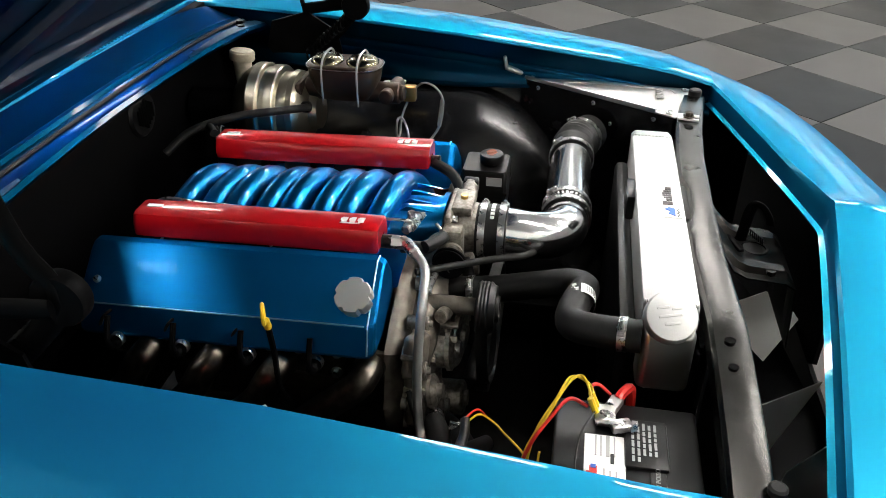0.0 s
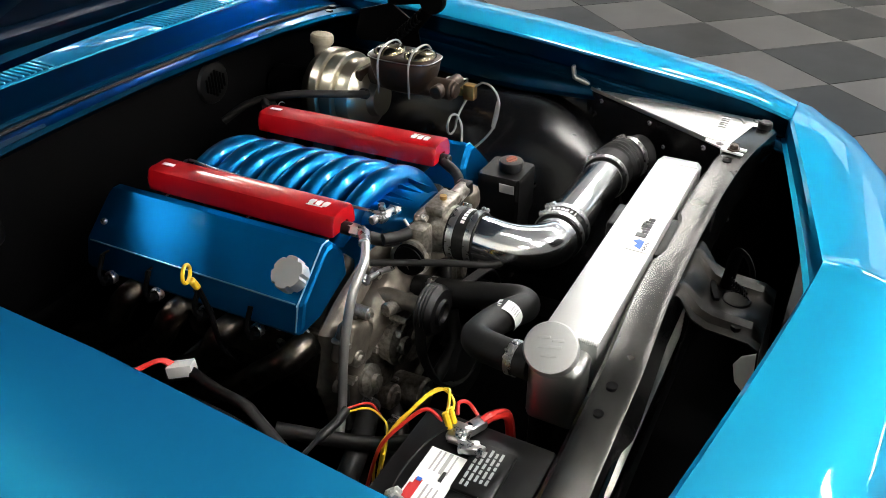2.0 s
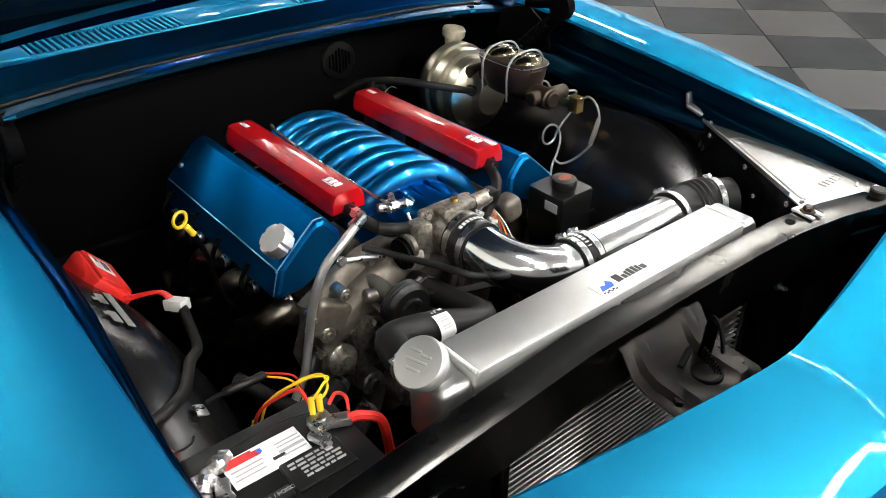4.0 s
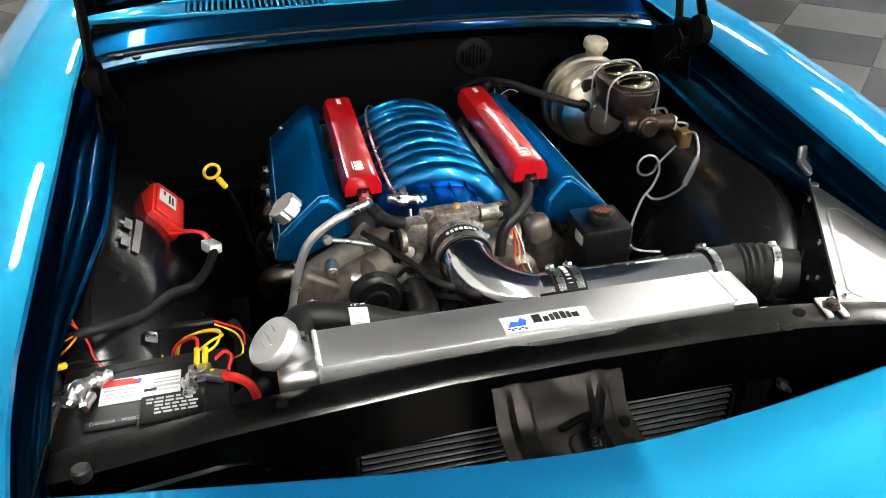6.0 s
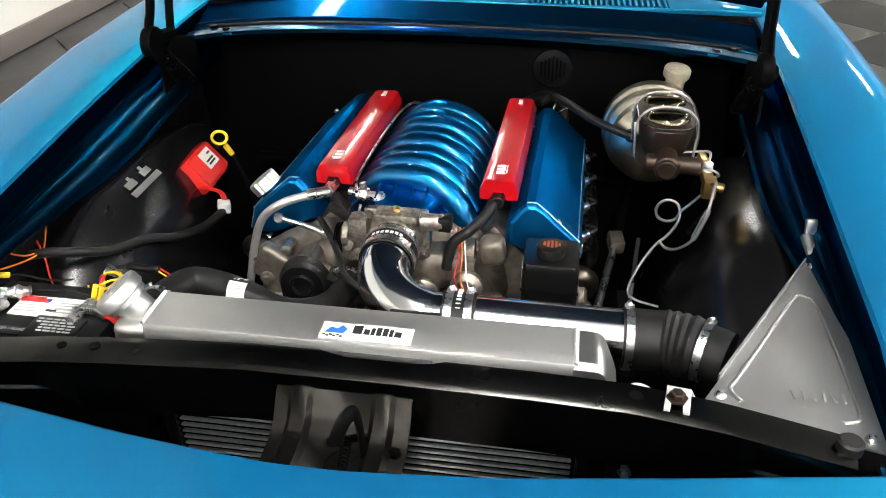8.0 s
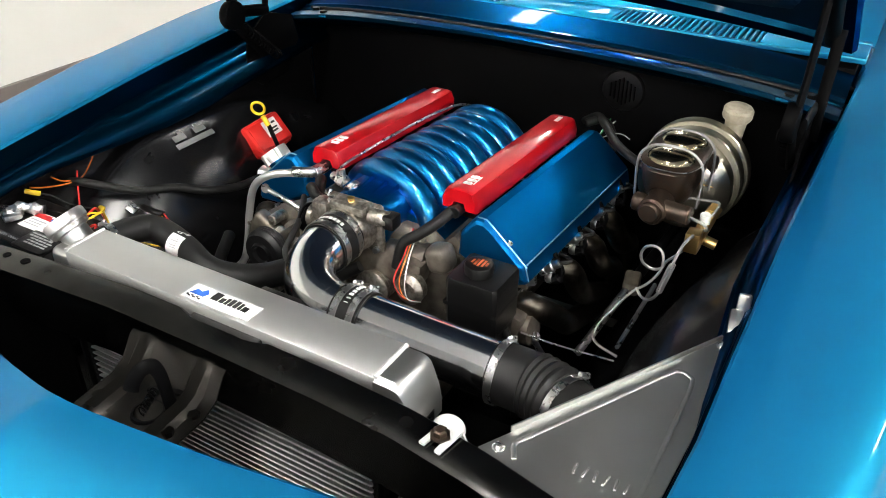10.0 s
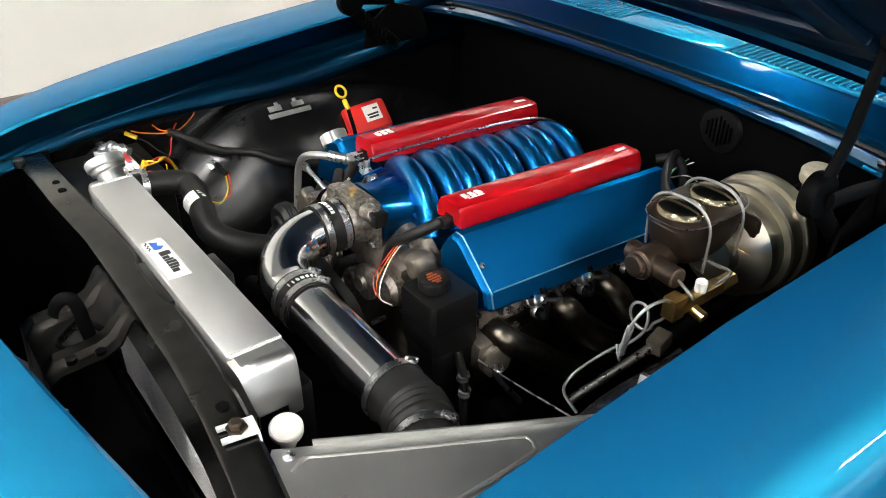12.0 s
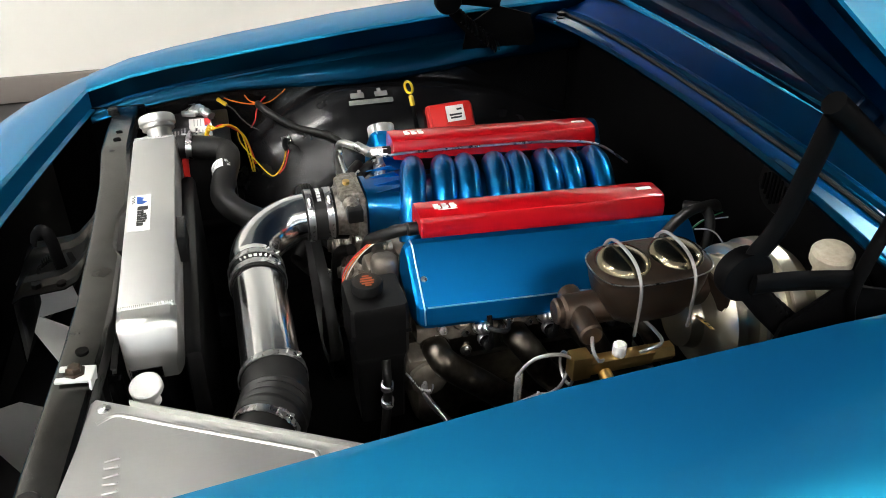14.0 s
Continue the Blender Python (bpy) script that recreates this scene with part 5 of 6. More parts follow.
def air_tube():
    T = thing("intake_tube", (0.05, -0.2, 0.72), "polished aluminium intake elbow and tube with black couplers", "intake tube")
    x0, z0 = EX - 0.012, 0.853
    R = 0.1
    y1, z1 = -0.222, 0.822
    bm = B()
    pts = [(x0, -0.085, z0), (x0, -0.11, z0)]
    for k in range(1, 11):
        a = math.pi / 2 * k / 10
        f = k / 10
        pts.append((x0 + R * (1 - math.cos(a)), -0.122 - R * math.sin(a), z0 + (z1 - z0) * f))
    pts.append((0.07, y1, z1))
    tube(bm, pts, 0.0465, 36, 3)
    part("elbow", bm, M_CHROME, T, "polished aluminium elbow")
    bm = B()
    rod(bm, (0.07, y1, z1), (0.345, y1, 0.818), 0.0465, 40)
    part("straight_tube", bm, M_CHROME, T, "polished aluminium tube")
    bm = B()
    lathe(bm, [(0.048, 0), (0.0505, 0.001), (0.0505, 0.058), (0.048, 0.059)], (x0, -0.056, z0), (0, -1, 0), 40)
    cp = part("coupler", bm, M_RUBBER, T, "black silicone coupler")
    band_clamp(T, (x0, -0.068, z0), (0, 1, 0), 0.0508)
    band_clamp(T, (x0, -0.105, z0), (0, 1, 0), 0.0508)
    bm = B()
    lathe(bm, [(0.047, 0), (0.05, 0.001), (0.05, 0.056), (0.047, 0.057)], (0.043, y1, z1), (1, 0, 0), 40)
    cq = part("coupler", bm, M_RUBBER, T, "black silicone coupler")
    band_clamp(T, (0.055, y1, z1), (1, 0, 0), 0.0503)
    band_clamp(T, (0.088, y1, z1), (1, 0, 0), 0.0503)
    # pale maker's bars round the couplers
    for k in range(7):
        a = radians(-32 + 10 * k)
        for parent, at, u, v, ax, r in ((cp, (x0, -0.0865, z0), (1, 0, 0), (0, 0, 1), "y", 0.0507), (cq, (0.0715, y1, z1), (0, -1, 0), (0, 0, 1), "x", 0.0502)):
            c = Vector(at) + r * (math.sin(a) * Vector(u) + math.cos(a) * Vector(v))
            bm = B()
            box(bm, (0, 0, 0), (0.006, 0.0075, 0.001))
            n = (math.sin(a) * Vector(u) + math.cos(a) * Vector(v))
            bmesh.ops.transform(bm, matrix=Matrix.Translation(c) @ (rot(0, 0, 90) if ax == "x" else rot()) @ (rot(0, math.degrees(a), 0)), verts=bm.verts)
            part("print_bar", bm, M_WHITE, parent)
    # ribbed rubber hose to the air box
    bm = B()
    path = smooth_path([(0.338, y1, 0.818), (0.375, y1, 0.818), (0.41, -0.226, 0.82), (0.455, -0.24, 0.822), (0.5, -0.262, 0.822)], 14)
    n = len(path)
    tube(bm, path, lambda t: 0.05 + (0.0035 * (0.5 + 0.5 * math.cos((t - 0.48) * 84)) if 0.44 < t < 0.74 else 0.0) - (0.004 if t > 0.76 else 0), 36, 0)
    part("bellows", bm, M_RUBBER, T, "ribbed black rubber hose")
    band_clamp(T, (0.348, y1, 0.818), (1, 0, 0), 0.0515)
    band_clamp(T, (0.464, -0.244, 0.822), (1, -0.42, 0), 0.0485)


air_tube()


def air_box():
    A = thing("air_box", (0.58, -0.3, 0.5), "satin aluminium air box lid on black panels", "air box")
    z = 0.905
    tip, bolt, outer = Vector((0.641, -0.075, z)), Vector((0.428, -0.452, z)), Vector((0.643, -0.512, z - 0.006))
    tip2 = Vector((0.662, -0.085, z))
    bm = B()
    poly = [bolt, Vector((0.445, -0.466, z)), outer, tip2, tip]
    prism(bm, poly, (0, 0, -0.003))
    lid = part("lid", bm, M_LID, A, "satin aluminium lid")
    # raised bead round the lid
    bm = B()
    bead = [Vector((0.475, -0.448, z)), Vector((0.465, -0.425, z)), Vector((0.478, -0.4, z)), Vector((0.53, -0.308, z)), Vector((0.59, -0.2, z)), Vector((0.602, -0.186, z)), Vector((0.615, -0.188, z)), Vector((0.625, -0.205, z)), Vector((0.626, -0.3, z)), Vector((0.626, -0.42, z - 0.004)), Vector((0.622, -0.455, z - 0.004)), Vector((0.6, -0.466, z - 0.004))]
    tube(bm, bead, 0.0022, 10, 5, (1.5, 0.8))
    part("bead", bm, M_LID, lid, "pressed bead")
    # upstanding rear flange
    bm = B()
    e = (tip - bolt).normalized()
    f = Vector((-e.y, e.x, 0))
    q0, q1 = bolt + e * 0.05, tip - e * 0.01
    prism(bm, [q0, q1, q1 + Vector((0, 0, 0.007)), q0 + Vector((0, 0, 0.009))], f * 0.0025)
    part("flange", bm, M_LID, lid)
    # embossed mark
    for k in range(6):
        bm = B()
        box(bm, (0.545 + 0.013 * k, -0.425, z + 0.0012 + 0.0), (0.0035, 0.018, 0.003), 0.001, rot(0, 0, 6 * (-1) ** k), 1)
        part("embossed_bar", bm, M_LID, lid)
    for p in (Vector((0.45, -0.44, z)), Vector((0.64, -0.1, z)), Vector((0.628, -0.49, z - 0.005))):
        bm = B()
        lathe(bm, [(0, 0), (0.0085, 0), (0.0085, 0.002), (0.005, 0.005), (0, 0.0055)], p, (0, 0, 1), 16)
        part("screw", bm, M_STEEL, lid)
    # panels
    bm = B()
    d = (tip - bolt).normalized()
    n = Vector((-d.y, d.x, 0))
    pr = [bolt + Vector((0, 0, -0.004)), tip + Vector((0, 0, -0.004)), tip + Vector((0, 0, -0.2)), tip - d * 0.1 + Vector((0, 0, -0.3)), bolt + Vector((0, 0, -0.3))]
    prism(bm, pr, n * -0.003)
    part("side_panel", bm, M_BLACK, A, "black sheet panel")
    bm = B()
    prism(bm, [bolt + Vector((0, 0, -0.004)), outer + Vector((0, 0.002, -0.004)), outer + Vector((0, 0.002, -0.3)), bolt + Vector((0, 0, -0.3))], (0, 0.003, 0))
    part("side_panel", bm, M_BLACK, A, "black sheet panel")
    for t in (0.12, 0.5, 0.88):
        p = bolt + (tip - bolt) * t + Vector((0, 0, -0.018))
        bm = B()
        lathe(bm, [(0, 0), (0.006, 0), (0.005, 0.003), (0, 0.004)], p, n, 10)
        part("screw", bm, M_STEEL, A)
    for dz, t in ((-0.06, 0.38), (-0.1, 0.52)):
        p = bolt + (tip - bolt) * t + Vector((0, 0, dz))
        bm = B()
        lathe(bm, [(0, 0), (0.005, 0), (0.004, 0.003), (0, 0.004)], p, n, 10)
        part("screw", bm, M_STEEL, A)
    # tab that is bolted to the top bar
    bm = B()
    turn = Matrix.Translation((0.389, -0.476, 0.9205)) @ rot(0, 0, -8)
    fork = [(-0.016, -0.024), (-0.008, -0.024), (-0.007, -0.004), (0.0, 0.002), (0.007, -0.004), (0.008, -0.024), (0.016, -0.024), (0.017, 0.022), (-0.014, 0.022)]
    prism(bm, [turn @ Vector((x, y, 0)) for x, y in fork], (0, 0, 0.004))
    prism(bm, [turn @ Vector((x, 0.02, z)) for x, z in ((-0.014, 0.003), (0.017, 0.003), (0.03, -0.02), (0.03, -0.03), (0.004, -0.03))], (0, 0.003, 0))
    tab = part("mounting_tab", bm, M_PLATE, A, "bright bare metal forked tab")
    bm = B()
    lathe(bm, [(0, 0), (0.014, 0), (0.014, 0.003), (0.0095, 0.003), (0.0095, 0.01), (0.007, 0.012), (0, 0.012)], (0.388, -0.477, 0.9245), (0, 0, 1), 6)
    part("bolt", bm, M_IRON, tab)
    # upper bracket to the fender
    bm = B()
    box(bm, (0.645, -0.055, 0.92), (0.02, 0.045, 0.012), 0.004, rot(20, 0, 8))
    box(bm, (0.648, -0.03, 0.938), (0.02, 0.01, 0.036), 0.004, rot(-12, 0, 8))
    part("fender_bracket", bm, M_LID, A, "grey metal hook on the fender")


air_box()


# ---- cooling hose, reservoir ----
def hose():
    h = thing("radiator_hose", (-0.3, -0.2, 0.8), "black moulded rubber radiator hose with steel clamps", "hose")
    bm = B()
    tube(bm, [(-0.162, -0.02, 0.764), (-0.16, -0.1, 0.776), (-0.166, -0.18, 0.798), (-0.186, -0.24, 0.824), (-0.225, -0.265, 0.842), (-0.28, -0.256, 0.86), (-0.335, -0.245, 0.868), (-0.376, -0.248, 0.874), (-0.394, -0.285, 0.88), (-0.404, -0.35, 0.885)], 0.0255, 20, 8)
    hs = part("hose", bm, M_RUBBER, h)
    band_clamp(h, (-0.4, -0.322, 0.883), (-0.15, -1, 0.08), 0.026)
    band_clamp(h, (-0.163, -0.06, 0.77), (-0.03, -1, 0.14), 0.026)
    bm = B()
    turns = [radians(-115 + 6 * k) for k in range(20)]
    loft(bm, [[(-0.292 + u, -0.256 + 0.0262 * math.sin(a), 0.862 - 0.12 * u + 0.0262 * math.cos(a)) for a in turns] for u in (-0.015, 0.015)])
    thick(bm, 0.0005)
    lb = part("label_patch", bm, M_WHITE, hs, "white printed patch")
    marks = [(-60 + 9 * k, 0.0, 0.016, 0.0012 + 0.001 * (k % 2), M_GREYINK) for k in range(5)]
    marks += [(16, -0.009, 0.003, 0.007, M_WHITE), (16, -0.003, 0.003, 0.007, M_WHITE), (28, -0.006, 0.003, 0.007, M_WHITE), (28, 0.0, 0.003, 0.007, M_WHITE), (24, 0.009, 0.007, 0.007, M_WHITE)]
    for deg, u, w, d, m2 in marks:
        bm = B()
        a = radians(deg)
        box(bm, (-0.292 + u, -0.256 + 0.0268 * math.sin(a), 0.862 - 0.12 * u + 0.0268 * math.cos(a)), (w, d, 0.001), 0, rot(-deg, 0, 0))
        part("print_bar", bm, m2, hs)


hose()


def reservoir():
    t = thing("pump_reservoir", (0.2, -0.03, 0.6), "black plastic pump box with a round cap", "reservoir")
    bm = B()
    rows = []
    for z, k in ((0.6, 0.8), (0.735, 0.88), (0.75, 0.95), (0.755, 0.98), (0.835, 0.99), (0.85, 0.99), (0.855, 0.95)):
        rows.append([(0.208 + a * k, -0.035 + b * k, z) for a, b in ((-0.036, -0.052), (0.053, -0.052), (0.059, -0.046), (0.059, 0.041), (0.053, 0.047), (-0.036, 0.047), (-0.042, 0.041), (-0.042, -0.046))])
    r = loft(bm, rows, True)
    bm.faces.new(r[-1])
    part("body", bm, M_PLASTIC, t)
    bm = B()
    loft(bm, [[(0.208 + a, -0.035 + b, z) for a, b in ((-0.044, -0.054), (0.061, -0.054), (0.061, 0.049), (-0.044, 0.049))] for z in (0.8, 0.801, 0.806, 0.807)], True)
    part("seam", bm, M_PLASTIC, t)
    bm = B()
    lathe(bm, [(0, 0), (0.021, 0), (0.022, 0.004), (0.026, 0.006), (0.027, 0.02), (0.025, 0.024), (0.019, 0.0255), (0, 0.0255)], (0.214, -0.048, 0.854), (0, 0, 1), 28)
    cp = part("cap", bm, M_PLASTIC, t, "round black cap with orange print")
    bm = B()
    box(bm, (0.1655, -0.06, 0.832), (0.0015, 0.034, 0.02), 0)
    part("label", bm, M_GREYINK, t, "pale grey label")
    for dx, dy, w in ((-0.012, 0.0, 0.012), (-0.005, 0.0, 0.02), (0.002, 0.0, 0.024), (0.009, 0.0, 0.02), (0.015, 0.0, 0.01)):
        bm = B()
        box(bm, (0.214 + dx, -0.048 + dy, 0.88), (0.004, w, 0.0008))
        part("print_bar", bm, M_ORANGE, cp)


reservoir()


# ---- brakes ----
def brake_booster():
    t = thing("brake_booster", (0.428, 0.6, 0.74), "yellow zinc plated brake booster on the firewall", "brake booster")
    c = (0.428, 0.63, 0.855)
    bm = B()
    lathe(bm, [(0, 0.004), (0.06, 0.006), (0.07, 0.01), (0.095, 0.03), (0.108, 0.05), (0.113, 0.058), (0.115, 0.062), (0.115, 0.085), (0.113, 0.088), (0.105, 0.09), (0.104, 0.104), (0.11, 0.106), (0.11, 0.126), (0.107, 0.13), (0.095, 0.133), (0.094, 0.155), (0.099, 0.158), (0.097, 0.172), (0.085, 0.184), (0.065, 0.194), (0.05, 0.2), (0.045, 0.22), (0, 0.22)], c, (0, -1, 0.03), 56)
    part("shell", bm, M_CAD, t, "", 24)
    bm = B()
    rod(bm, (c[0], c[1] + 0.12, c[2] - 0.004), (c[0], c[1] - 0.006, c[2]), 0.05, 24, 0.004)
    part("mount", bm, M_FLATBLK, t, "flat black mount on the firewall")
    bm = B()
    tube(bm, [(0.375, 0.425, 0.89), (0.34, 0.43, 0.9), (0.28, 0.46, 0.915), (0.22, 0.54, 0.92), (0.17, 0.63, 0.9), (0.12, 0.68, 0.86)], 0.0095, 12, 8)
    part("vacuum_hose", bm, M_RUBBER, t, "black vacuum hose")
    bm = B()
    rod(bm, (0.376, 0.46, 0.888), (0.374, 0.42, 0.89), 0.014, 14, 0.003)
    part("check_valve", bm, M_PLASTIC, t)
    m = thing("master_cylinder", (0.43, 0.4, 0.84), "bare iron brake master cylinder with wire bails", "master cylinder")
    bm = B()
    rows = []
    for z, k in ((0.9, 0.55), (0.906, 0.72), (0.925, 0.86), (0.955, 0.96), (0.976, 1.0), (0.981, 0.97)):
        rows.append([(0.432 + 0.056 * k * math.copysign(abs(math.cos(a)) ** 0.65, math.cos(a)), 0.342 + 0.09 * k * math.copysign(abs(math.sin(a)) ** 0.65, math.sin(a)), z) for a in [2 * math.pi * i / 32 for i in range(32)]])
    r = loft(bm, rows, True)
    bm.faces.new(r[-1])
    bm.faces.new(r[0][::-1])
    part("reservoir", bm, M_IRON, m, "bare cast iron reservoir")
    bm = B()
    rod(bm, (0.432, 0.46, 0.918), (0.432, 0.205, 0.918), 0.026, 20, 0.004)
    rod(bm, (0.39, 0.235, 0.92), (0.5, 0.225, 0.92), 0.018, 16, 0.003)
    rod(bm, (0.432, 0.23, 0.92), (0.43, 0.195, 0.92), 0.02, 16, 0.003)
    box(bm, (0.432, 0.45, 0.918), (0.12, 0.016, 0.06), 0.01)
    part("bore", bm, M_IRON, m)
    bm = B()
    rows = []
    for z, k in ((0.98, 1.03), (0.986, 1.03), (0.989, 0.97), (0.992, 0.9)):
        rows.append([(0.432 + 0.056 * k * math.copysign(abs(math.cos(a)) ** 0.65, math.cos(a)), 0.342 + 0.09 * k * math.copysign(abs(math.sin(a)) ** 0.65, math.sin(a)), z) for a in [2 * math.pi * i / 32 for i in range(32)]])
    r = loft(bm, rows, True)
    bm.faces.new(r[-1])
    bm.faces.new(r[0][::-1])
    lid = part("lid", bm, M_IRON, m, "dark iron lid")
    bm = B()
    ring = [(0.432 + 0.0588 * math.copysign(abs(math.cos(a)) ** 0.65, math.cos(a)), 0.342 + 0.0938 * math.copysign(abs(math.sin(a)) ** 0.65, math.sin(a)), 0.9865) for a in [2 * math.pi * i / 48 for i in range(49)]]
    tube(bm, ring, 0.0011, 6, 0)
    part("lid_rim", bm, M_STEEL, lid, "bright rolled rim of the lid")
    # gold tag on the mounting flange
    bm = B()
    box(bm, (0.478, 0.428, 0.887), (0.032, 0.016, 0.002), 0.0005, rot(-30, 10, 15))
    tag = part("tag", bm, M_BRASS, m, "small gold tag with dark bars")
    for k in range(3):
        bm = B()
        box(bm, (0.470 + 0.008 * k, 0.4265 + 0.002 * k, 0.8888 - 0.0014 * k), (0.003, 0.012, 0.0012), 0, rot(-30, 10, 15))
        part("print_bar", bm, M_INK, tag)
    for y in (0.298, 0.385):
        bm = B()
        lathe(bm, [(0.0415, 0), (0.04, 0.005), (0.034, 0.011), (0.024, 0.0145), (0.012, 0.016), (0, 0.0165)], (0.432, y, 0.991), (0, 0, 1), 32, (1.08, 0.98))
        part("lid_dome", bm, M_GOLD, m, "yellow zinc plated dome of the lid")
    for y in (0.298, 0.385):
        bm = B()
        tube(bm, [(0.372, y, 0.9), (0.37, y, 0.972), (0.383, y, 1.0), (0.41, y, 1.013), (0.455, y, 1.013), (0.481, y, 1.0), (0.494, y, 0.972), (0.493, y, 0.9)], 0.0026, 8, 6)
        part("wire_bail", bm, M_LINE, m, "bent steel wire bail")
    # combination valve below
    v = thing("brake_valve", (0.52, 0.23, 0.86), "brass brake proportioning valve with steel lines", "valve")
    bm = B()
    box(bm, (0.517, 0.2, 0.888), (0.026, 0.03, 0.04), 0.003)
    box(bm, (0.52, 0.26, 0.885), (0.022, 0.11, 0.022), 0.003)
    rod(bm, (0.52, 0.31, 0.885), (0.52, 0.345, 0.885), 0.014, 6)
    rod(bm, (0.53, 0.235, 0.875), (0.552, 0.235, 0.87), 0.01, 12)
    part("body", bm, M_BRASS, v)
    bm = B()
    rod(bm, (0.52, 0.26, 0.893), (0.52, 0.26, 0.915), 0.01, 12, 0.002)
    part("switch", bm, M_WHITEPL, v)
    lines = (((0.5, 0.225, 0.918), (0.525, 0.215, 0.917), (0.535, 0.22, 0.905), (0.524, 0.235, 0.893)),
             ((0.46, 0.33, 0.9), (0.5, 0.33, 0.905), (0.53, 0.32, 0.91), (0.525, 0.29, 0.895)),
             ((0.517, 0.19, 0.9), (0.52, 0.165, 0.916), (0.513, 0.135, 0.91), (0.507, 0.115, 0.885), (0.499, 0.113, 0.845), (0.488, 0.122, 0.808), (0.468, 0.15, 0.77), (0.448, 0.17, 0.758), (0.434, 0.18, 0.768)),
             ((0.508, 0.205, 0.87), (0.49, 0.215, 0.84), (0.474, 0.217, 0.82), (0.466, 0.217, 0.802), (0.449, 0.217, 0.795), (0.431, 0.217, 0.802), (0.424, 0.217, 0.82), (0.431, 0.217, 0.838), (0.449, 0.217, 0.845), (0.466, 0.21, 0.838), (0.47, 0.2, 0.81), (0.452, 0.19, 0.778), (0.425, 0.18, 0.752), (0.392, 0.15, 0.705), (0.38, 0.125, 0.675), (0.395, 0.105, 0.667), (0.44, 0.09, 0.665)))
    for k, pts in enumerate(lines):
        bm = B()
        tube(bm, pts, 0.0028, 8, 8)
        part("brake_line", bm, M_LINE, v, "bent steel brake line")
    bm = B()
    h = []
    for k in range(120):
        f = k / 119
        c = Vector((0.506, 0.1135, 0.88)).lerp(Vector((0.49, 0.12, 0.814)), f)
        h.append(c + Vector((0.0052 * math.cos(k * 0.75), 0.0045 * math.sin(k * 0.75), 0.002 * math.sin(k * 0.75))))
    tube(bm, h, 0.0014, 5, 0)
    part("line_spring", bm, M_LINE, v)
    # pale cap behind
    p = thing("fluid_cap", (0.478, 0.64, 0.9), "aged beige plastic cap on a small reservoir", "cap")
    bm = B()
    lathe(bm, [(0, 0), (0.02, 0), (0.024, 0.06)], (0.478, 0.63, 0.905), (0.05, 0, 1), 20)
    part("neck", bm, M_BEIGE, p)
    bm = B()
    lathe(bm, [(0, 0), (0.03, 0), (0.032, 0.004), (0.032, 0.02), (0.028, 0.025), (0, 0.026)], (0.48, 0.63, 0.962), (0.1, -0.1, 1), 24)
    part("cap", bm, M_BEIGE, p)


brake_booster()


